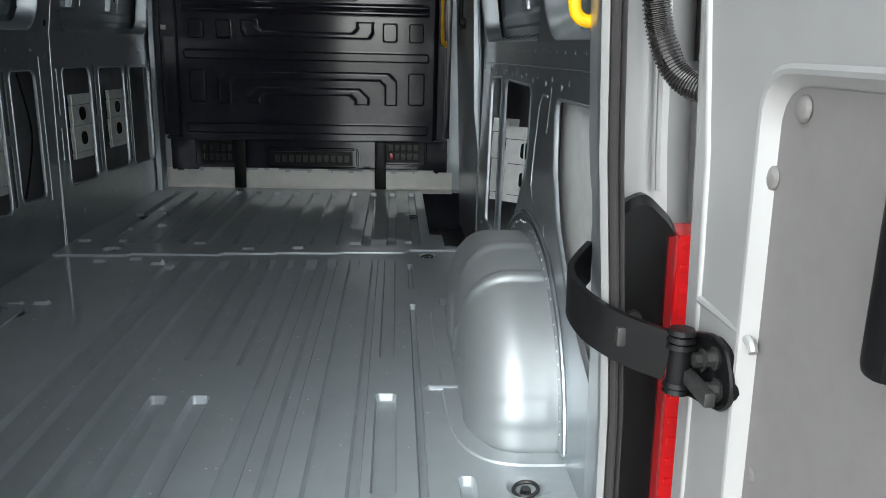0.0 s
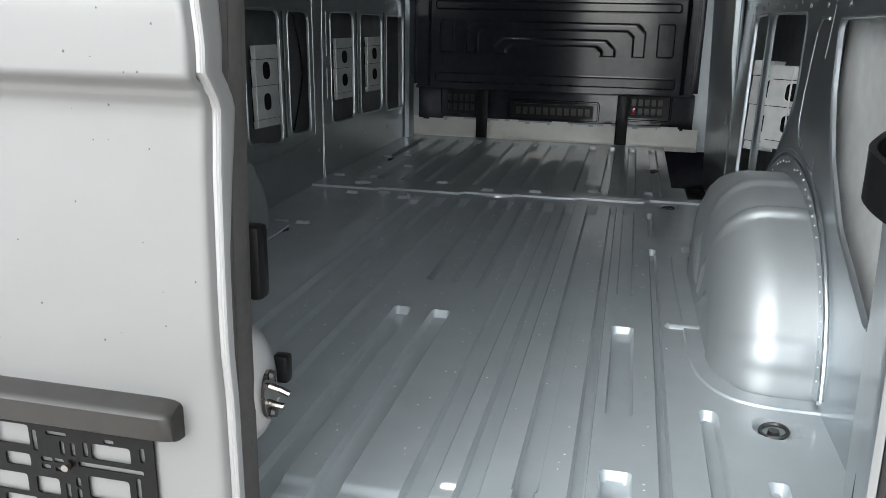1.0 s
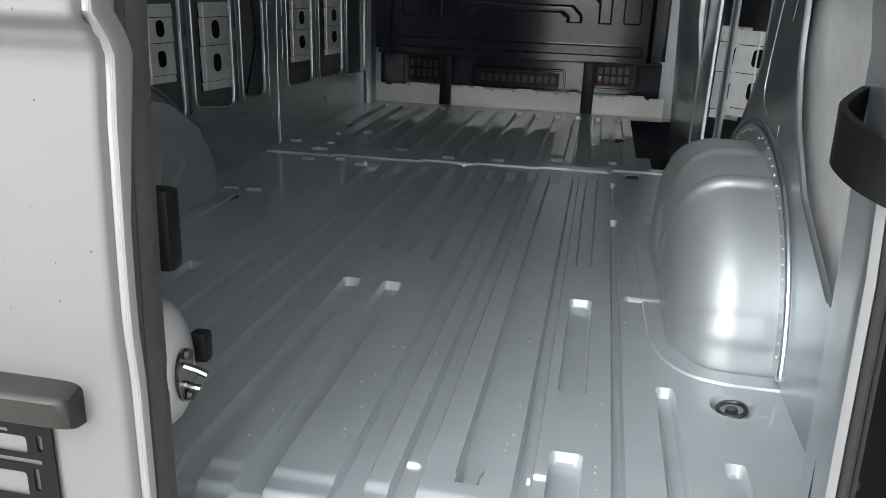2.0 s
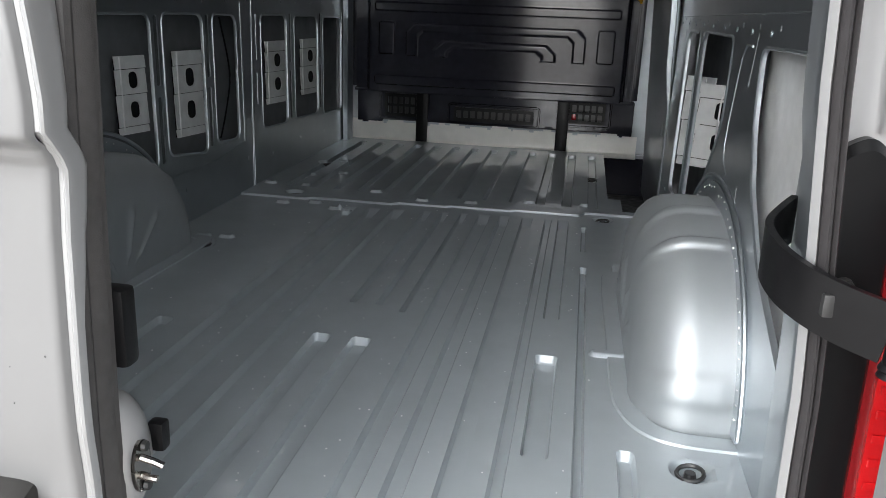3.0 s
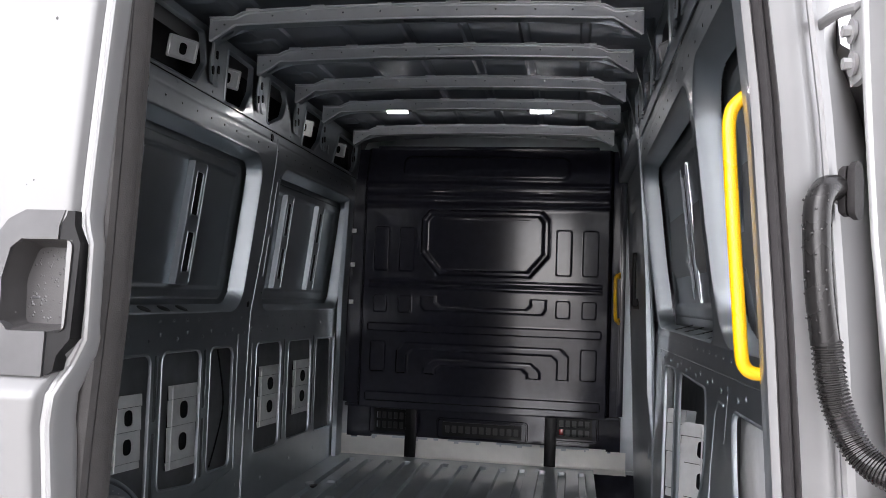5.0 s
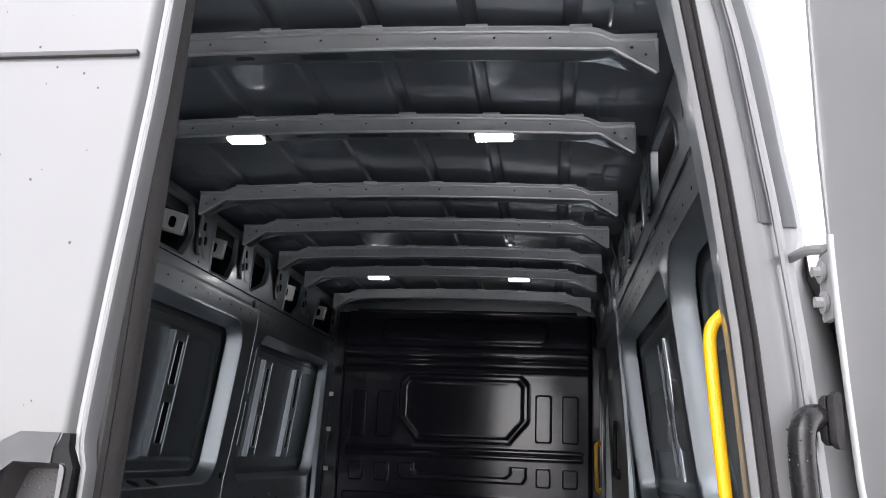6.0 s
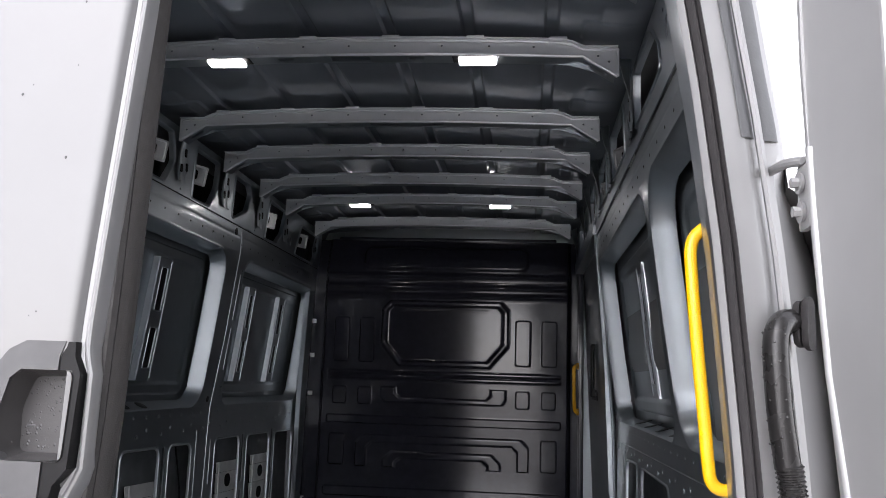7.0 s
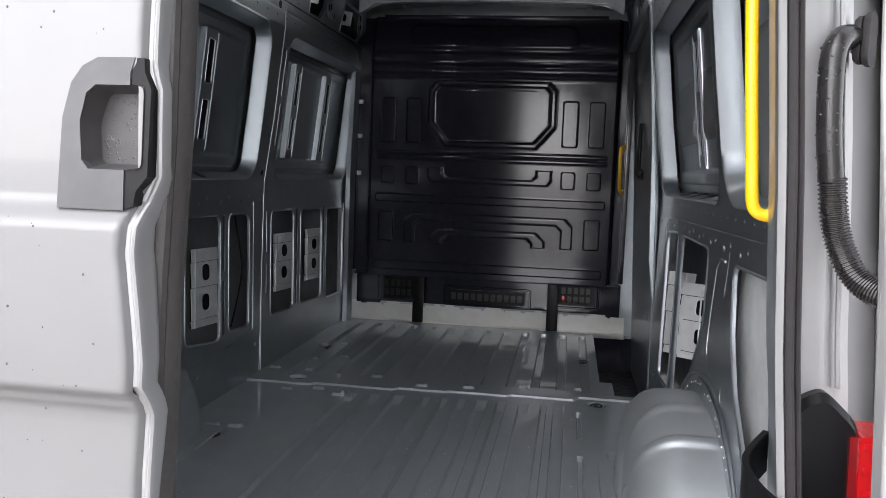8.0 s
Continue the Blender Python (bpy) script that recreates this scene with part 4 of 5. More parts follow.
HOOKS = [hook([(0.37, 0.940), (0.395, 0.975), (0.395, 1.035), (0.300, 1.035), (0.300, 0.998), (0.270, 0.972)])[0:12],
         hook([(0.538, 0.545), (0.538, 0.690), (0.490, 0.738)]) + hook([(0.470, 0.545), (0.470, 0.660), (0.435, 0.692)])[::-1],
         hook([(0.365, 0.545), (0.365, 0.590), (0.310, 0.642)]) + hook([(0.285, 0.545), (0.285, 0.575), (0.255, 0.600)])[::-1]]
FRAME_OUT = [(-0.345, 1.565), (0.345, 1.565), (0.385, 1.52), (0.385, 1.31), (0.28, 1.185), (-0.28, 1.185), (-0.385, 1.31), (-0.385, 1.52)]
FRAME_IN = [(-0.27, 1.52), (0.27, 1.52), (0.30, 1.49), (0.30, 1.32), (0.225, 1.245), (-0.225, 1.245), (-0.30, 1.32), (-0.30, 1.49)]


def bulkhead_face(x, z):
    x = x - BC
    h = np.zeros_like(x)
    for a, b, c, d in RAISED:
        h = np.maximum(h, 0.009 * pad(x, z, a + 0.008, b - 0.008, c + 0.008, d - 0.008, 0.009, 0.010))
    for o in HOOKS:
        d = trace(x, z, o, True)
        d = np.where(inside(x, z, o), d, -d)
        h = np.maximum(h, 0.009 * ease(d / 0.009 + 0.3))
    h = np.maximum(h, 0.016 * ease(1.35 - trace(x, z, FRAME_OUT, True) / 0.018))
    h = np.maximum(h, 0.008 * ease(1.5 - trace(x, z, FRAME_IN, True) / 0.008))
    h = h - 0.010 * inside(x, z, FRAME_OUT) * ease(trace(x, z, FRAME_OUT, True) / 0.03 - 0.8) * ease(1.6 - trace(x, z, FRAME_IN, True) / 0.05 + 9 * inside(x, z, FRAME_IN))
    for zc, w, k in ((1.125, 0.010, 0.010), (1.090, 0.010, 0.010)):
        h = h + k * ease((0.74 - np.abs(x)) / 0.02) * np.exp(-((z - zc) / w) ** 4)
    for zc in (1.615, 1.672, 1.742):
        h = h + 0.013 * ease((0.80 - np.abs(x)) / 0.03) * np.exp(-((z - zc) / 0.014) ** 2)
    h = np.maximum(h, 0.02 * pad(x, z, -0.52, 0.50, 1.80, 1.915, 0.03, 0.03))
    bend = 0.10 * ease((z - 1.74) / 0.25)
    rim = 0.05 * ease((np.abs(x) - 0.765) / 0.03)
    fold = 0.014 * x  # the panel stands slightly askew
    return x + BC, 3.715 - h + fold + bend * 0.6 + rim, z


def bulkhead():
    root = thing("bulkhead", "black coated pressed steel bulkhead with vents", "bulkhead")
    xm = sorted({v + BC for r in RAISED for v in r[:2]})
    zm = sorted({v for r in RAISED for v in r[2:]})
    sheet("panel", spaced(-0.84, 0.87, 0.007, xm, 0.004, 0.012), spaced(0.33, 1.985, 0.007, zm, 0.004, 0.012), bulkhead_face, BLACK, root)
    # the lower fold and the set-back base
    part("fold", boxes(((-0.85, 3.738, 0.315), (0.88, 3.88, 0.336), 0.008)), BLACK, root)
    base_holes = [rect(-0.665, 0.165, -0.475, 0.285), rect(-0.215, 0.160, 0.268, 0.222), rect(0.508, 0.185, 0.706, 0.297)]
    part("base_panel", plate(bmesh.new(), [(-0.86, 0.105), (-0.70, 0.105), (-0.69, 0.125), (0.70, 0.125), (0.71, 0.105), (0.89, 0.105), (0.89, 0.32), (-0.86, 0.32)], base_holes, lambda u, v, k: (u, 3.86 + k, v), 0.006), BLACK, root)
    # vents
    for k, (x0, z0, x1, z1, nx, nz) in enumerate(((-0.665, 0.165, -0.475, 0.285, 5, 2), (-0.215, 0.160, 0.268, 0.222, 11, 1), (0.508, 0.185, 0.706, 0.297, 5, 2))):
        w, h = (x1 - x0) / nx, (z1 - z0) / nz
        cells = [rect(x0 + i * w + w * 0.16, z0 + j * h + h * 0.14, x0 + (i + 1) * w - w * 0.16, z0 + (j + 1) * h - h * 0.14, 0.005, 2) for i in range(nx) for j in range(nz)]
        vent = part("vent", plate(bmesh.new(), rect(x0 - 0.012, z0 - 0.012, x1 + 0.012, z1 + 0.012, 0.01), cells, lambda u, v, d: (u, 3.846 + d, v), 0.010), PLASTIC, root, "black vent grille")
        part("vent_back", boxes(((x0, 3.905, z0), (x1, 3.912, z1))), DARK_STEEL, vent, "dim grey duct behind the grille")
        frame_path = rect(x0 - 0.045, z0 - 0.03, x1 + 0.045, min(z1 + 0.03, 0.312), 0.02)
        part("vent_frame", sweep(bmesh.new(), [(u, 3.855, v) for u, v in frame_path], circle(0.007, 6), closed=True, normal=(0, 1, 0)), BLACK, vent)
    part("warning_light", boxes(((0.512, 3.886, 0.19), (0.548, 3.9, 0.235), 0.004)), RED, root, "small red part seen through the vent")
    for x in (-0.42, 0.462):
        part("leg", boxes(((x - 0.036, 3.776, -0.004), (x + 0.036, 3.80, 0.32), 0.004)), PLASTIC, root)
    # side edges and clips
    for x0, x1 in ((-0.868, -0.835), (0.855, 0.895)):
        part("edge_flange", boxes(((x0, 3.765, 0.34), (x1, 3.785, 1.93), 0.004)), BLACK, root)
    for z in (0.98, 1.22, 1.44):
        part("clip", boxes(((-0.852, 3.745, z - 0.014), (-0.822, 3.765, z + 0.014), 0.003)), WHITE, root, "small white fixing clip")
    part("top_flange", boxes(((-0.70, 3.76, 1.975), (0.72, 3.82, 2.0), 0.006)), BLACK, root)
    return root


bulkhead()


def front_sill():
    def fn(u, v):
        return u, 3.79 + 0.002 * np.sin(u * 30) * ease(v / 0.05) + 0.05 * ease((0.02 - v) / 0.03) * -1, v
    top = lambda x: 0.122 + 0.010 * (np.sin(x * 19) > 0.3) - 0.012 * (np.sin(x * 47 + 1) > 0.75)
    ob = sheet("front_sill", spaced(-0.90, 0.92, 0.01), spaced(-0.008, 0.14, 0.006), fn, STRIP, drop=lambda u, v: v > top(u))
    tagged(ob, "pale dusty sill strip under the bulkhead", "sill", kind="structure")


front_sill()
yb = thing("grab_rail", "slim yellow grab rail on the bulkhead edge", "grab rail", "yellow grab rails")
path = smooth_path([(0.865, 3.74, 1.20), (0.835, 3.66, 1.195), (0.828, 3.645, 1.15), (0.832, 3.645, 0.97), (0.84, 3.66, 0.925), (0.868, 3.74, 0.92)], 6)
part("bar", sweep(bmesh.new(), path, circle(0.011, 8)), YELLOW, yb)
for z in (0.92, 1.20):
    part("mount", boxes(((0.85, 3.735, z - 0.02), (0.885, 3.76, z + 0.02), 0.004)), YELLOW, yb)
rail = part("edge_rail", boxes(((0.862, 3.70, 0.42), (0.89, 3.735, 1.75), 0.004)), BLACK)
tagged(rail, "black folded steel edge rail beside the bulkhead", "rail", kind="structure")

# front corner pillar on the wall side
corner = part("corner_pillar", sweep(bmesh.new(), [(-0.885, 3.70, -0.01), (-0.885, 3.70, 0.97), (-0.86, 3.70, 1.78)], [(-0.016, -0.05), (0.012, -0.05), (0.012, 0.05), (-0.022, 0.05), (-0.022, -0.04)], normal=(0, 1, 0)), PAINT)
tagged(corner, "grey painted front corner pillar", "pillar", kind="structure")

# ---- rear frame ----
SEAL = ((-0.25, 0.816), (0.0, 0.814), (0.5, 0.801), (0.65, 0.791), (0.8, 0.778), (1.02, 0.766), (1.24, 0.750), (1.42, 0.730), (1.64, 0.699), (1.85, 0.654), (1.98, 0.597))


def seal_x(z):
    return np.interp(z, *zip(*SEAL))


COLUMN = [(0.125, 0.02), (0.115, -0.10), (0.100, -0.17), (0.058, -0.192), (0.045, -0.204), (0.020, -0.32), (0.0000, -0.430), (-0.0010, -0.4460), (0.0002, -0.4490), (0.0048, -0.4575), (0.013, -0.440), (0.022, -0.425), (0.027, -0.39),
          (0.034, -0.372), (0.072, -0.368), (0.084, -0.360), (0.092, -0.352), (0.118, -0.345), (0.130, -0.332), (0.137, -0.28), (0.142, -0.20)]
LOW_COLUMN = [(0.108, -0.345), (0.132, -0.30), (0.180, -0.20), (0.26, -0.02)]  # behind the hinges it runs on outwards


def rear_frame(side, shift):
    root = thing("rear_frame", "silver painted rear door frame with its seal", "door frame", kind="structure")
    n = len(COLUMN)
    us = np.linspace(0, n - 1, (n - 1) * 3 + 1).tolist()

    def fn(u, v):
        bulge = 0.004 * ease(1 - np.abs(v - 0.70) / 0.03) * (u < 5)
        low = ease((1.385 - v) / 0.05) * (side > 0)
        alt = COLUMN[:-4] + LOW_COLUMN
        cx, cy = (np.interp(u, range(n), [p[k] for p in COLUMN]) * (1 - low) + np.interp(u, range(n), [p[k] for p in alt]) * low for k in (0, 1))
        return side * (seal_x(v) + cx + bulge) + shift, cy, v
    zs = spaced(-0.25, 2.0, 0.05, [1.335, 1.36, 1.385], 0.01, 0.03)
    sheet("inner_face", [u for u in us if u < 7.1], zs, fn, PAINT, root, "grey painted inner face of the door frame")
    sheet("frame_face", [u for u in us if u > 6.9], zs, fn, JAMB_PAINT, root)
    path = [(side * (float(seal_x(z)) + 0.0150) + shift, -0.450, z) for z in np.linspace(-0.05, 1.98, 42)]
    sec = [(-0.0085, -0.010), (0.009, -0.010), (0.0095, 0.004), (0.0065, 0.012), (0.003, 0.007), (0.0, 0.013), (-0.003, 0.014), (-0.007, 0.008), (-0.0085, 0.0)]
    part("seal", sweep(bmesh.new(), path, sec, normal=(0, -1, 0)), RUBBER, root, "black ribbed rubber door seal")
    # darker dull grey bands laid on both sides of the bead down the jamb
    for c0, c1, lift in ((0.070, 0.087, 0.0035), (0.096, 0.120, 0.004)):
        def band(u, v):
            cx = c0 + (c1 - c0) * u
            flat = np.interp(cx, [0.034, 0.072, 0.084, 0.092, 0.118, 0.130], [-0.372, -0.368, -0.360, -0.352, -0.345, -0.332])
            return side * (seal_x(v) + cx + 0.0012 * np.sin(v * 37) * (u - 0.5)) + shift, flat - lift * np.sin(np.pi * np.clip(u, 0.02, 0.98)) ** 0.5, v
        sheet("jamb_side_band", np.linspace(0, 1, 9).tolist(), spaced(1.39, 1.96, 0.02), band, JAMB_BAND, root, "dull grey band beside the jamb bead")
    # bead down the jamb
    path = [(side * (float(seal_x(z)) + 0.092) + shift, -0.364, z) for z in np.linspace(0.75, 1.95, 30)]
    part("jamb_bead", sweep(bmesh.new(), path, circle(0.005, 6)), JAMB_PAINT, root)
    return root


rear_frame(1, 0.0)
rear_frame(-1, 0.0)
header = part("rear_header", boxes(((-0.70, -0.44, 1.97), (0.70, -0.28, 2.08), 0.02)), JAMB_PAINT)
tagged(header, "silver painted frame above the rear doors", "door frame", kind="structure")

# ---- yellow grab handle on the rear pillar ----
gh = thing("grab_rail", "bright yellow tubular grab rail on the rear pillar", "grab rail", "yellow grab rails")
path = smooth_path([(0.826, -0.205, 0.951), (0.803, -0.207, 0.950), (0.790, -0.208, 0.960), (0.7855, -0.210, 0.985), (0.782, -0.210, 1.035), (0.774, -0.212, 1.138), (0.767, -0.215, 1.245), (0.767, -0.215, 1.277), (0.775, -0.213, 1.296), (0.800, -0.208, 1.317)], 8)
part("tube", sweep(bmesh.new(), [(p[0] + 0.004, p[1], p[2]) for p in path], circle(0.0088, 14), normal=(0, 1, 0)), YELLOW, gh)
for q in ((0.822, -0.205, 0.951), (0.796, -0.209, 1.316)):
    part("foot", bolt(bmesh.new(), q, 0.015, 0.012, "x", 12), YELLOW, gh)

# ---- tail lamp ----
tail = thing("tail_lamp", "red tail lamp in a black housing with rain drops", "tail lamp")
out = rounded([(0.823, 0.02), (0.905, 0.02), (0.893, 0.705), (0.884, 0.722), (0.852, 0.752), (0.823, 0.738)], 0.012, 4)
bm = bmesh.new()
mid = Vector((0.855, 0.4))
shrink = lambda k: [tuple(Vector(p) + (mid - Vector(p)) * k) for p in out]
loft(bm, [(out, -0.345), (out, -0.385), (shrink(0.03), -0.394), (shrink(0.10), -0.396)], lambda u, v, d: (u, d, v), True)
part("housing", bm, PLASTIC, tail, "black plastic housing")
part("lens_edge", plate(bmesh.new(), [(0.891, 0.05), (0.900, 0.05), (0.889, 0.702), (0.879, 0.702)], [], lambda u, v, k: (u, -0.402 + k, v), 0.05), DARK_RED, tail, "dark red lens edge")
for z in np.arange(0.24, 0.70, 0.028):
    part("lens_rib", boxes(((0.8965 - 0.02 * (z - 0.24) + 0.004, -0.4115, z), (0.945, -0.4075, z + 0.010), 0.002)), RED, tail)
part("red_lens", plate(bmesh.new(), rounded([(0.8965, 0.215), (0.955, 0.215), (0.955, 0.705), (0.888, 0.705)], 0.006, 3), [], lambda u, v, k: (u, -0.408 + k, v), 0.07), RED, tail, "red ribbed lens")
part("clear_lens", boxes(((0.898, -0.408, 0.06), (0.955, -0.335, 0.21), 0.012)), AMBER, tail, "pale orange lens")
for z in (0.60, 0.25):
    part("screw", bolt(bmesh.new(), (0.845, -0.398, z), 0.011, 0.01, "y", 10), DARK_STEEL, tail)

# ---- left rear door, closed ----
DOOR_X0, DOOR_X1 = -0.85, 0.026
LINE_Z = 1.573


def skin_y(z):
    """Depth of the outer skin at each height."""
    y = -0.487 + 0.03 * ease((z - 1.1) / 1.0)
    y = y - 0.024 * ease((z - 0.695) / 0.02) * ease((0.945 - z) / 0.035)
    y = y + 0.010 * ease((0.695 - z) / 0.02) * ease((z - 0.38) / 0.30)
    y = y + 0.005 * ease((0.375 - z) / 0.09)
    return y


EDGE = ((-0.1, 0.026), (0.60, 0.026), (0.70, 0.031), (0.75, 0.033), (0.80, 0.029), (0.88, 0.021), (0.925, 0.025), (0.948, 0.031), (0.968, 0.043), (1.078, 0.044), (1.10, 0.037), (1.14, 0.038), (1.38, 0.051), (1.53, 0.058), (1.98, 0.066))
SEAL_EDGE = ((-0.1, 0.028), (0.35, 0.030), (0.60, 0.036), (0.70, 0.040), (0.84, 0.045), (1.02, 0.056), (1.19, 0.061), (1.40, 0.065), (1.56, 0.068), (1.98, 0.072))


def left_door():
    root = thing("rear_door", "closed silver rear door leaf, wet with rain drops", "door", "rear doors")
    edge = lambda z: np.interp(z, *zip(*EDGE))
    xs = spaced(DOOR_X0, DOOR_X1, 0.03, [DOOR_X1, -0.047, 0.012], 0.003, 0.015)
    zs = spaced(-0.10, 1.98, 0.02, [0.375, 0.695, 0.715, 0.91, 0.945, 0.975, 1.085], 0.004, 0.02)

    def fn(u, v):
        r = 0.012
        k = np.clip((u - DOOR_X1 + r) / r, 0, 1)
        return u + (edge(v) - DOOR_X1) * ease((u - DOOR_X1 + 0.1) / 0.1), skin_y(v) + r * (1 - np.sqrt(np.clip(1 - k * k, 0, 1))), v

    def cut(u, v):
        return (u > -0.048) & (u < 0.014) & (v > 0.974) & (v < 1.086)
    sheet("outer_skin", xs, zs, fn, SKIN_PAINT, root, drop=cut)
    # folded edge, flange and seal on the free side
    zz = np.linspace(-0.10, 1.97, 140)
    wide = lambda z: np.interp(z, [0.0, 0.5, 0.62, 0.70, 0.86, 0.93, 0.98, 1.08, 1.14, 1.9], [0.014, 0.015, 0.025, 0.028, 0.036, 0.032, 0.020, 0.020, 0.026, 0.024])
    shape = ((0.0, -0.002, 0.012), (0.0, 0.004, 0.0135), (0.0, 0.0075, 0.009), (0.0, 0.010, 0.008), (0.0, 0.0125, 0.010), (0.0, 0.0135, 0.014), (0.0, 0.0140, 0.018), (1.0, 0.0145, 0.018), (1.0, 0.012, 0.022))

    def fold(u, v):
        k, dx, dy = (np.interp(u, range(len(shape)), [p[q] for p in shape]) for q in range(3))
        return edge(v) + dx, skin_y(v) + dy + k * (wide(v) - 0.013) / 0.62, v
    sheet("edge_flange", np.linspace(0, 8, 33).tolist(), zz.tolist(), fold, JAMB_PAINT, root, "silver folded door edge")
    path = [(float(np.interp(z, *zip(*SEAL_EDGE))), -0.418, z) for z in zz]
    seal = part("seal", sweep(bmesh.new(), path, [(0.04, -0.034), (0.010, -0.034), (0.004, -0.030), (0.001, -0.022), (0.004, -0.014), (-0.001, -0.006), (-0.002, 0.010), (0.003, 0.016), (0.001, 0.024), (0.04, 0.026)], normal=(0, 1, 0)), GREY_RUBBER, root, "grey ribbed rubber centre seal")
    bm = bmesh.new()
    for z in [q for q in np.arange(0.0, 1.9, 0.009) if not 0.60 < q < 1.0]:
        x = float(np.interp(z, *zip(*SEAL_EDGE)))
        box(bm, (x - 0.0135, -0.4532, z), (x - 0.0075, -0.4515, z + 0.004))
    tagged(part("seal_ridges", bm, PLASTIC, seal, "row of small ridges on the seal"), kind="stuff")
    part("trim_line", boxes(((DOOR_X0, -0.480, LINE_Z), (0.045, -0.455, LINE_Z + 0.007), 0.002)), GREY_PLASTIC, root, "dark joint line across the upper door")
    part("inner_panel", boxes(((DOOR_X0, -0.425, -0.10), (DOOR_X1 - 0.02, -0.40, 1.97), 0.008)), JAMB_PAINT, root)
    # handle with its cup
    f = lambda u, v, d: (u, -0.499 + d + 0.010 * max(0.0, (v - 0.95) / 0.15), v)
    grey_part = [(-0.068, 0.932), (0.018, 0.932), (0.018, 0.980), (-0.028, 0.980), (-0.037, 0.990), (-0.041, 1.037), (-0.034, 1.070), (-0.022, 1.080), (0.022, 1.080), (0.022, 1.095), (0.0275, 1.1125), (-0.020, 1.1125), (-0.040, 1.102), (-0.054, 1.082), (-0.064, 1.04)]
    part("surround", plate(bmesh.new(), grey_part, [], f, 0.02), GREY_PLASTIC, root, "dark grey plastic handle surround")
    black_part = [(0.0185, 0.932), (0.030, 0.938), (0.033, 0.955), (0.047, 0.973), (0.048, 1.076), (0.039, 1.096), (0.038, 1.112), (0.028, 1.112), (0.0225, 1.095), (0.0225, 1.080), (0.038, 1.080), (0.040, 1.070), (0.040, 0.984), (0.0185, 0.980)]
    part("lever", plate(bmesh.new(), black_part, [], lambda u, v, d: f(u, v, d + 0.002), 0.02), PLASTIC, root, "black handle edge")
    cup = rounded([(-0.036, 0.980), (0.040, 0.980), (0.040, 1.080), (-0.027, 1.080), (-0.041, 1.037)], 0.010, 4)
    bm = bmesh.new()
    c = Vector((0.004, 1.028))
    loft(bm, [(cup, 0.0), (cup, 0.006), ([tuple(Vector(p) * 0.96 + c * 0.04) for p in cup], 0.014), ([tuple(Vector(p) * 0.86 + c * 0.14) for p in cup], 0.034)], f, True)
    part("cup", bm, CUP_PLASTIC, root, "hollow grip cup")
    part("cup_mark", boxes(((-0.026, -0.4615, 1.014), (-0.016, -0.458, 1.0175), 0.001)), GREY_PLASTIC, root)
    # number plate lamp bar and plate holder
    bm = bmesh.new()
    sec = [(-0.478, 0.297), (-0.490, 0.2965), (-0.509, 0.2905), (-0.5150, 0.2885), (-0.5185, 0.284), (-0.5150, 0.256), (-0.5130, 0.2495), (-0.508, 0.246), (-0.478, 0.244)]
    rows = []
    for x, k in ((-0.80, 1.0), (-0.075, 1.0), (-0.052, 0.98), (-0.040, 0.92), (-0.033, 0.80), (-0.030, 0.6)):
        rows.append([bm.verts.new((x, -0.478 + (y + 0.478) * k, 0.24 + (z - 0.24) * (0.55 + 0.45 * k))) for y, z in sec])
    for a, b in zip(rows, rows[1:]):
        for q in range(len(sec) - 1):
            bm.faces.new((a[q], a[q + 1], b[q + 1], b[q]))
    bm.faces.new(rows[-1])
    bm.faces.new(rows[0][::-1])
    part("lamp_bar", bm, BAR_PLASTIC, root, "dark grey number plate lamp bar")
    cells = []
    for z0 in (0.121, 0.006):  # the same lattice twice, one above the other
        for x0, x1, a, b in ((-0.323, -0.272, 0.076, 0.106), (-0.313, -0.275, 0.042, 0.060), (-0.340, -0.284, 0.0, 0.027), (-0.267, -0.232, 0.002, 0.027), (-0.172, -0.114, 0.070, 0.092), (-0.182, -0.120, 0.008, 0.040),
                             (-0.400, -0.352, 0.042, 0.092), (-0.405, -0.350, 0.0, 0.030), (-0.470, -0.412, 0.062, 0.096), (-0.470, -0.412, 0.004, 0.050), (-0.540, -0.480, 0.050, 0.096), (-0.540, -0.480, 0.004, 0.040)):
            cells.append(rect(x0 - 0.0015, z0 + a - 0.0015, x1 + 0.0015, z0 + b + 0.0015, 0.005, 2))
        for x0, x1, a, b in ((-0.195, -0.096, 0.055, 0.0605), (-0.255, -0.239, 0.055, 0.060), (-0.255, -0.243, 0.043, 0.048), (-0.234, -0.221, 0.056, 0.060), (-0.233, -0.222, 0.042, 0.046), (-0.242, -0.212, 0.098, 0.102),
                             (-0.107, -0.102, 0.018, 0.048), (-0.097, -0.092, 0.076, 0.096), (-0.202, -0.197, 0.022, 0.034), (-0.202, -0.197, 0.002, 0.016), (-0.220, -0.215, 0.0, 0.022), (-0.222, -0.217, 0.070, 0.088),
                             (-0.205, -0.200, 0.070, 0.088), (-0.185, -0.180, 0.072, 0.092), (-0.151, -0.138, 0.097, 0.101), (-0.265, -0.260, 0.070, 0.100)):
            cells.append(rect(x0 - 0.0014, z0 + a - 0.0012, x1 + 0.0014, z0 + b + 0.0012, 0.0025, 2))
    part("plate_holder", plate(bmesh.new(), rect(-0.56, -0.03, -0.076, 0.240, 0.006), cells, lambda u, v, d: (u, -0.4875 + d, v), 0.0025), PLASTIC, root, "black plastic lattice number plate holder")
    for x in (-0.210, -0.46):
        part("screw", bolt(bmesh.new(), (x, -0.495, 0.176), 0.0065, 0.008, "y", 10), CHROME, root)
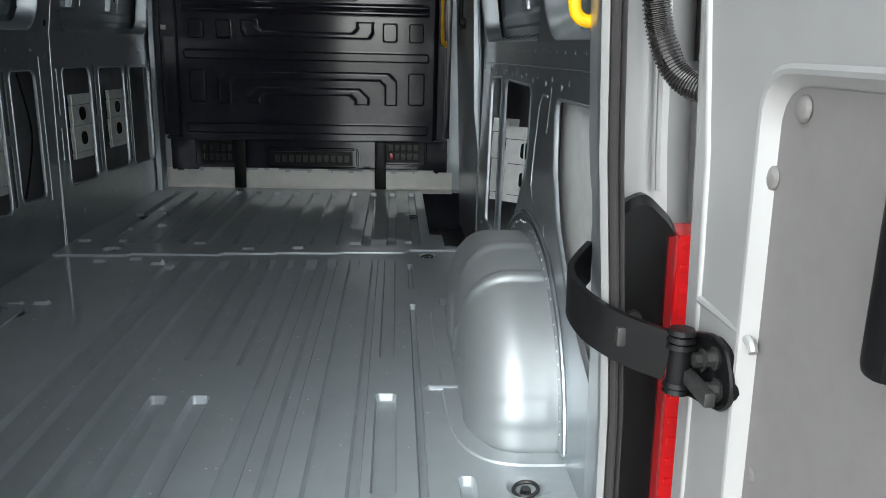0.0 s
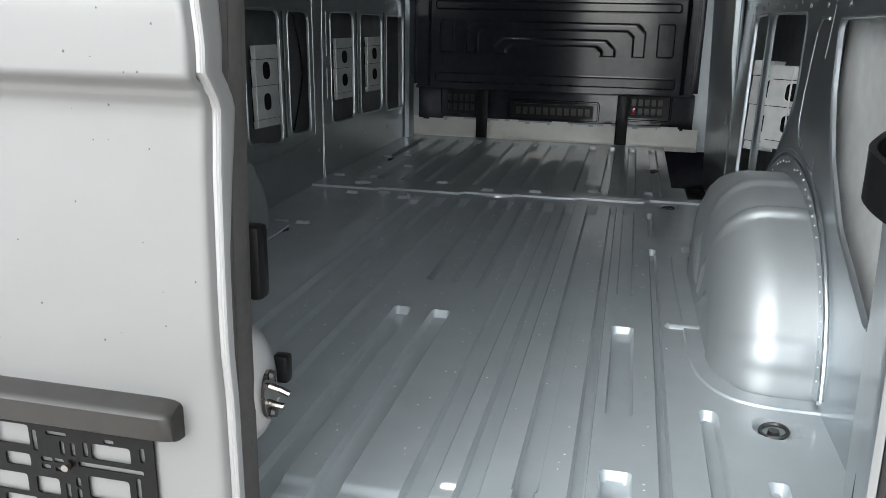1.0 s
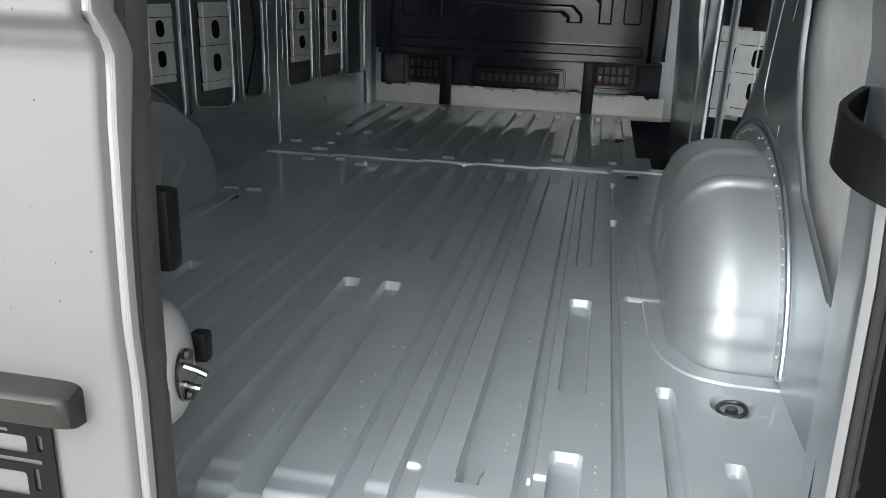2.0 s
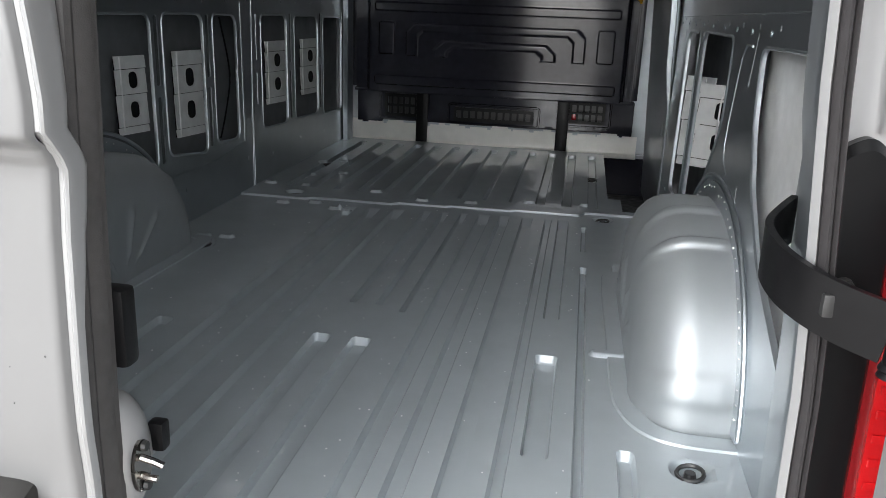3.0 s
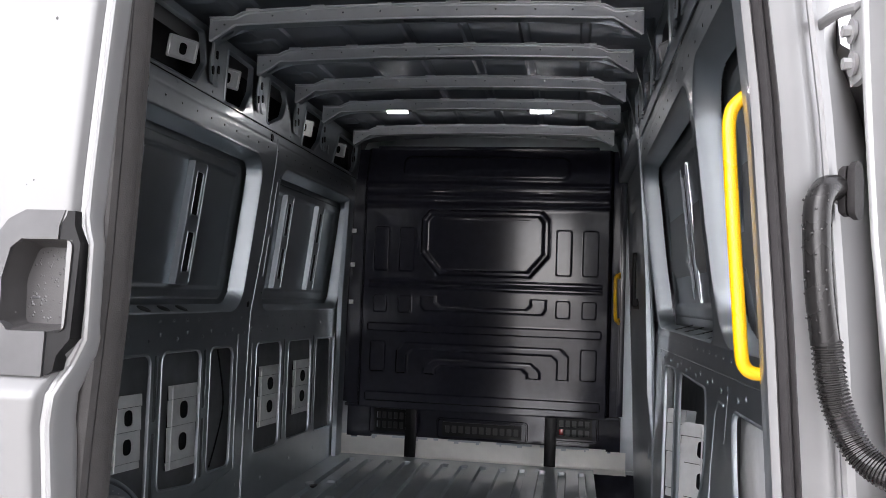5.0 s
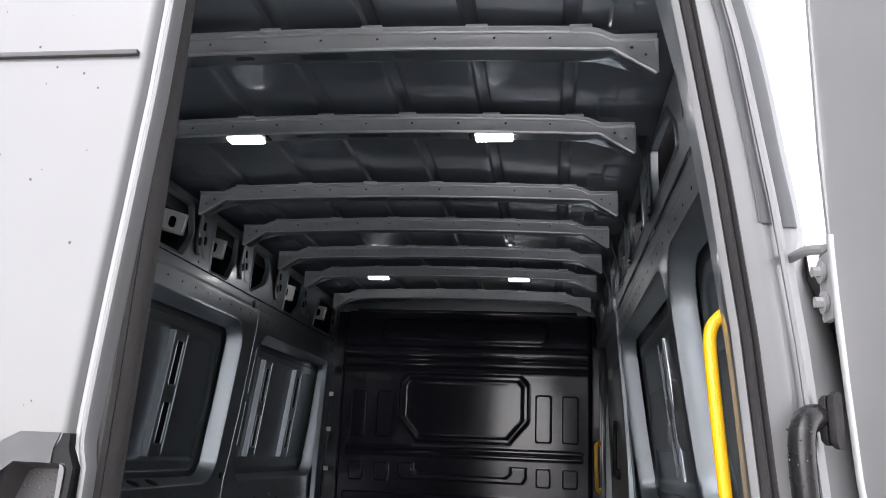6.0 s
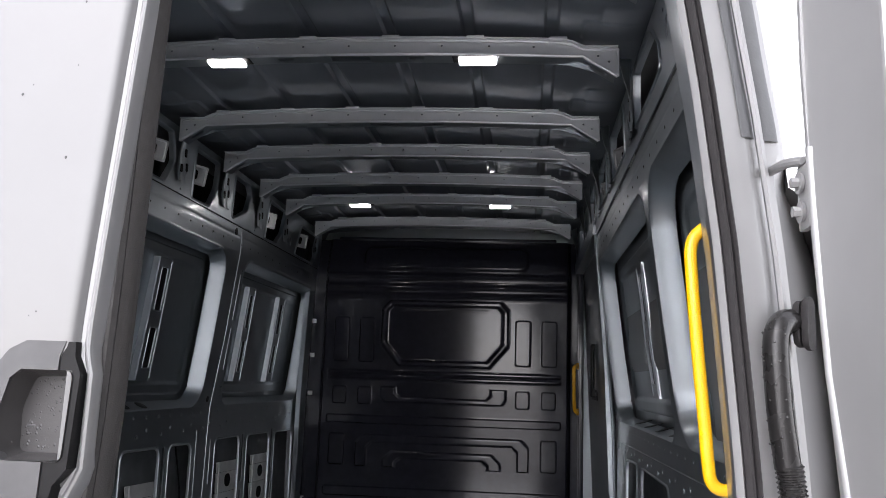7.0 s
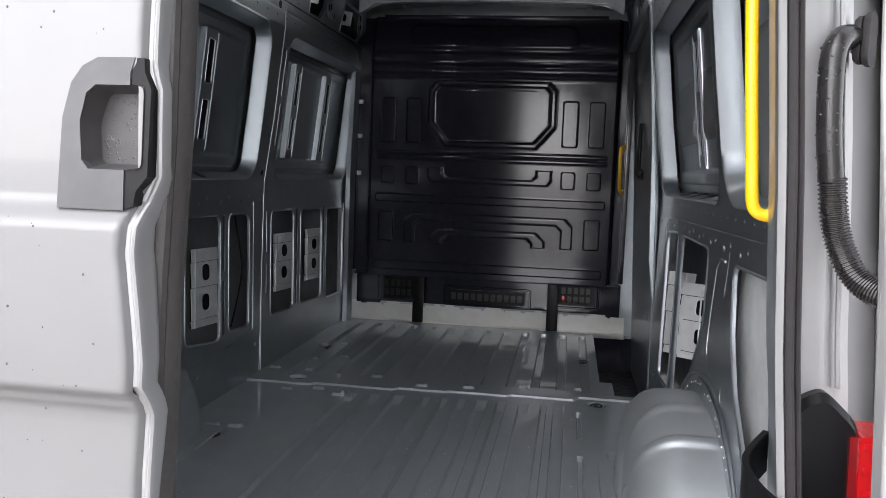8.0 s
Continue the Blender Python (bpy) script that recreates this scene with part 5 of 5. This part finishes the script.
    # latch, buffer, inside grip and reflector on the free edge
    latch = part("latch_plate", plate(bmesh.new(), [(y, z) for y, z in disc(-0.374, 0.275, 0.021, 16, 1.0)], [], lambda u, v, d: (0.038 + d, u, 0.262 + (v - 0.275) * 1.8), 0.005), CHROME, root, "bright steel latch plate")
    for prong in ([(0.043, -0.378, 0.277), (0.060, -0.376, 0.272), (0.072, -0.374, 0.266)], [(0.043, -0.378, 0.251), (0.054, -0.378, 0.248), (0.064, -0.377, 0.247)]):
        part("prong", sweep(bmesh.new(), prong, circle(0.005, 8)), CHROME, latch)
    for z in (0.291, 0.233):
        part("screw", bolt(bmesh.new(), (0.047, -0.372, z), 0.008, 0.006, "x", 8), DARK_STEEL, latch)
    bm = bmesh.new()
    bmesh.ops.create_uvsphere(bm, u_segments=24, v_segments=16, radius=1.0, matrix=Matrix.Translation((0.0, -0.362, 0.268)) @ Matrix.Diagonal((0.043, 0.046, 0.092, 1)))
    part("edge_bulge", bm, JAMB_PAINT, root, "rounded silver latch bulge")
    part("buffer", boxes(((0.030, -0.340, 0.262), (0.054, -0.318, 0.305), 0.006)), PLASTIC, root, "black rubber buffer")
    part("inside_grip", boxes(((0.0, -0.392, 0.408), (0.044, -0.360, 0.512), 0.008)), PLASTIC, root, "black inside grip")
    part("reflector", boxes(((0.002, -0.386, 0.557), (0.0115, -0.372, 0.607), 0.002)), RED, root, "red edge reflector")
    # rain drops
    rng = random.Random(4)
    bm = bmesh.new()
    for _ in range(210):
        if rng.random() < 0.6:
            x, z = rng.uniform(-0.03, 0.034), rng.uniform(0.99, 1.07)
            y = -0.499 + 0.034 + 0.010 * (z - 0.95) / 0.15
        else:
            x, z = rng.uniform(-0.35, 0.015), rng.uniform(0.3, 1.7)
            y = float(skin_y(z))
        r = rng.uniform(0.0006, 0.0018)
        bmesh.ops.create_icosphere(bm, subdivisions=1, radius=r, matrix=Matrix.Translation((x, y, z)) @ Matrix.Diagonal((1, 0.6, 1.2, 1)))
    tagged(part("rain_drops", bm, DROP, root, "small rain drops"), kind="stuff")
    return root


left_door()


# ---- right rear door, swung open ----
def right_door():
    """u runs along the door from its hinge, v up, d towards the outside; it stands open to the rear."""
    root = thing("rear_door", "silver rear door leaf swung open, grey board inside", "door", "rear doors")
    lean = lambda v: float(np.interp(v, [0.3, 0.62, 0.8, 0.95, 1.1, 1.25, 1.45], [0.0, 0.006, 0.014, 0.023, 0.034, 0.042, 0.048]))
    f = lambda u, v, d: (0.897 + d + u * 0.03 - lean(v), -0.452 - u, v)
    hole = rounded([(0.145, -0.02), (0.80, -0.02), (0.80, 0.90), (0.145, 0.90)], 0.05, 5)
    hole2 = rounded([(0.165, 1.0), (0.80, 1.0), (0.80, 1.80), (0.20, 1.80)], 0.08, 5)
    bm = plate(bmesh.new(), [(0, -0.10), (0.88, -0.10), (0.88, 1.95), (0.10, 1.97), (0.0, 1.90), (0, 1.3)] + [(0, 1.2 - 0.05 * k) for k in range(14)], [hole, hole2], f, 0.012)

    def shrink(o, k):
        c = Vector((sum(p[0] for p in o) / len(o), sum(p[1] for p in o) / len(o)))
        return [tuple(Vector(p) + (c - Vector(p)).normalized() * k) for p in o]
    for o in (hole, hole2):
        loft(bm, [(shrink(o, -0.008), -0.0005), (shrink(o, -0.003), -0.004), (shrink(o, 0.002), -0.003), (shrink(o, 0.008), 0.008), (shrink(o, 0.018), 0.017)], f)
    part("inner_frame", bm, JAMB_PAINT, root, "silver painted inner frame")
    part("trim_board", plate(bmesh.new(), shrink(hole, 0.014), [], lambda u, v, d: f(u, v, 0.012 + d), 0.004), PANEL_GREY, root, "flat grey trim board")
    bm = plate(bmesh.new(), shrink(hole2, 0.014), [], lambda u, v, d: f(u, v, 0.016 + d), 0.004)
    part("upper_field", bm, JAMB_PAINT, root)
    for u, v in ((0.195, 0.870), (0.150, 0.805), (0.165, 0.515), (0.165, 0.10), (0.48, 0.875), (0.74, 0.875)):
        p = bmesh.ops.create_uvsphere
        bm = bmesh.new()
        p(bm, u_segments=10, v_segments=6, radius=0.012, matrix=Matrix.Translation(f(u, v, 0.010)) @ Matrix.Diagonal((0.5, 1, 1, 1)))
        part("clip", bm, PANEL_GREY, root)
    part("edge_face", sweep(bmesh.new(), [f(-0.001, v, 0.030) for v in np.linspace(-0.10, 1.90, 41)], [(-0.03, -0.004), (0.03, -0.004), (0.03, 0.004), (-0.03, 0.004)], normal=(0, 1, 0)), JAMB_PAINT, root)
    part("hem", sweep(bmesh.new(), [f(float(np.interp(v, [0.8, 1.1], [0.030, 0.006])), v, 0.002) for v in np.linspace(-0.10, 1.35, 30)], circle(0.0065, 12), normal=(0, 1, 0)), JAMB_PAINT, root, "rounded silver hem of the door leaf")
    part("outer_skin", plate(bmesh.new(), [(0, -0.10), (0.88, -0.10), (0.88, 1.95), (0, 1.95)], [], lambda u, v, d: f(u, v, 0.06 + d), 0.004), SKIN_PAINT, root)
    part("inner_latch_cover", boxes(((0.875, -0.83, 0.70), (0.905, -0.80, 0.85), 0.01)), PLASTIC, root, "black plastic latch cover")
    # recess round the strap bracket
    bm = bmesh.new()
    ridge = smooth_path([(0.035, 0.652), (0.10, 0.652), (0.150, 0.649), (0.162, 0.640)], 5)
    sweep(bm, [f(u, v, -0.001) for u, v in ((p[0], p[1]) for p in [tuple(q) for q in ridge])], circle(0.005, 8), normal=(1, 0, 0.01))
    part("recess_edge", bm, JAMB_PAINT, root)
    outline = rounded([(-0.004, 0.602), (0.10, 0.634), (0.132, 0.630), (0.148, 0.602), (0.148, 0.582), (0.128, 0.566), (-0.004, 0.535)], 0.010, 3)
    br = part("strap_bracket", plate(bmesh.new(), outline, [], lambda u, v, d: f(u, v, -0.010 + d), 0.010), PLASTIC, root, "black steel strap bracket")
    part("turned_edge", sweep(bmesh.new(), [f(u, v, -0.012) for u, v in outline], circle(0.003, 6), closed=True, normal=(1, 0, 0)), PLASTIC, br)
    for u, v in ((0.080, 0.600), (0.108, 0.613), (0.118, 0.583)):
        part("bolt_head", bolt(bmesh.new(), f(u, v, -0.017), 0.0085, 0.013, "x", 6), DARK_STEEL, br)
        part("washer", bolt(bmesh.new(), f(u, v, -0.0125), 0.0125, 0.004, "x", 14), DARK_STEEL, br)
    bm = boxes(((0.862, -0.590, 0.572), (0.874, -0.520, 0.588), 0.003))
    part("stop", bm, DARK_STEEL, br, "worn grey steel stop")
    bm = bolt(bmesh.new(), (0.860, -0.520, 0.595), 0.0125, 0.056, "z", 16)
    for z in (0.628, 0.620, 0.612, 0.569, 0.562):
        bolt(bm, (0.860, -0.520, z), 0.0155, 0.005, "z", 16)
    part("strap_pin", bm, PLASTIC, br, "ridged black steel pin")
    # upper hinge between door and frame
    hg = part("hinge", boxes(((0.852, -0.450, 1.262), (0.858, -0.415, 1.338), 0.006)), JAMB_PAINT, root, "silver hinge leaf")
    for y, z in ((-0.432, 1.316), (-0.434, 1.282)):
        part("bolt_head", bolt(bmesh.new(), (0.845, y, z), 0.0065, 0.012, "x", 6), JAMB_PAINT, hg)
        part("washer", bolt(bmesh.new(), (0.849, y, z), 0.013, 0.004, "x", 14), JAMB_PAINT, hg)
    part("hinge_arm", sweep(bmesh.new(), smooth_path([(0.842, -0.345, 1.352), (0.848, -0.39, 1.350), (0.856, -0.43, 1.342)], 5), circle(0.006, 10)), JAMB_PAINT, hg)
    return root


right_door()

# ---- door check strap ----
strap = thing("check_strap", "curved black steel door check strap with a square hole", "door check strap")
centre = smooth_path([(0.815, -0.285, 0.640), (0.790, -0.330, 0.635), (0.770, -0.375, 0.628), (0.772, -0.425, 0.620), (0.788, -0.462, 0.612), (0.815, -0.490, 0.604), (0.852, -0.512, 0.596)], 6)
bm = sweep(bmesh.new(), centre, [(-0.003, -0.028), (0.003, -0.028), (0.004, 0.028), (-0.004, 0.028)])
part("arm", bm, PLASTIC, strap)
part("square_stop", boxes(((0.800, -0.490, 0.598), (0.812, -0.474, 0.620), 0.002)), DARK_STEEL, strap, "square locking hole")

# ---- cable conduit to the door ----
hose = thing("cable_conduit", "black corrugated cable conduit between frame and door", "cable conduit")
top = smooth_path([(0.866, -0.362, 1.160), (0.852, -0.376, 1.164), (0.835, -0.392, 1.158), (0.826, -0.400, 1.132), (0.828, -0.401, 1.06), (0.835, -0.400, 0.998)], 6)
part("sleeve", sweep(bmesh.new(), top, circle(0.0145, 14), normal=(0, 1, 0)), SLEEVE, hose, "smooth black rubber sleeve")
rng = random.Random(9)
bm = bmesh.new()
for _ in range(60):  # rain drops on the sides of the sleeve that face the rear and the opening
    q = top[rng.randrange(8, len(top) - 1)]
    w = rng.uniform(math.radians(170), math.radians(300))
    bmesh.ops.create_icosphere(bm, subdivisions=1, radius=rng.uniform(0.0007, 0.0017), matrix=Matrix.Translation(Vector(q) + Vector((0.0145 * math.cos(w), 0.0145 * math.sin(w), rng.uniform(-0.006, 0.006)))))
tagged(part("rain_drops", bm, DROP, hose, "small rain drops"), kind="stuff")
bm = bmesh.new()
oval = rounded([(-0.014, -0.030), (0.014, -0.030), (0.014, 0.032), (-0.014, 0.032)], 0.013, 5)
turn = Matrix.Translation((0.858, -0.372, 1.160)) @ Matrix.Rotation(radians(-35), 4, "Z")
for d0, d1, k in ((0.0, 0.008, 0.88), (0.010, 0.018, 1.0)):
    loft(bm, [([(a * k * 0.9, b * k * 0.9) for a, b in oval], d0), ([(a * k, b * k) for a, b in oval], d0 + 0.003), ([(a * k, b * k) for a, b in oval], d1)], lambda a, b, d: turn @ Vector((d, a, b)), True)
    loft(bm, [([(a * k * 0.9, b * k * 0.9) for a, b in oval], d0)], lambda a, b, d: turn @ Vector((d, a, b)), True)
part("collar", bm, RUBBER, hose, "oval rubber collar")
line = smooth_path([(0.836, -0.400, 1.003), (0.841, -0.400, 0.960), (0.850, -0.402, 0.925), (0.864, -0.412, 0.893), (0.883, -0.428, 0.876), (0.908, -0.452, 0.870)], 34)
bm = bmesh.new()
rings = []
for k, p in enumerate(line):
    a, b = line[max(0, k - 1)], line[min(len(line) - 1, k + 1)]
    d = (b - a).normalized()
    e = d.cross(Vector((1, 0.3, 0))).normalized()
    g = d.cross(e)
    r = 0.0158 if (k // 2) % 2 else 0.0138
    rings.append([bm.verts.new(p + (e * math.cos(w) + g * math.sin(w)) * r) for w in np.linspace(0, 2 * math.pi, 13)[:-1]])
for a, b in zip(rings, rings[1:]):
    for j in range(12):
        bm.faces.new((a[j], a[(j + 1) % 12], b[(j + 1) % 12], b[j]))
part("corrugated_tube", bm, SLEEVE, hose, "ridged black tube", smooth=False)
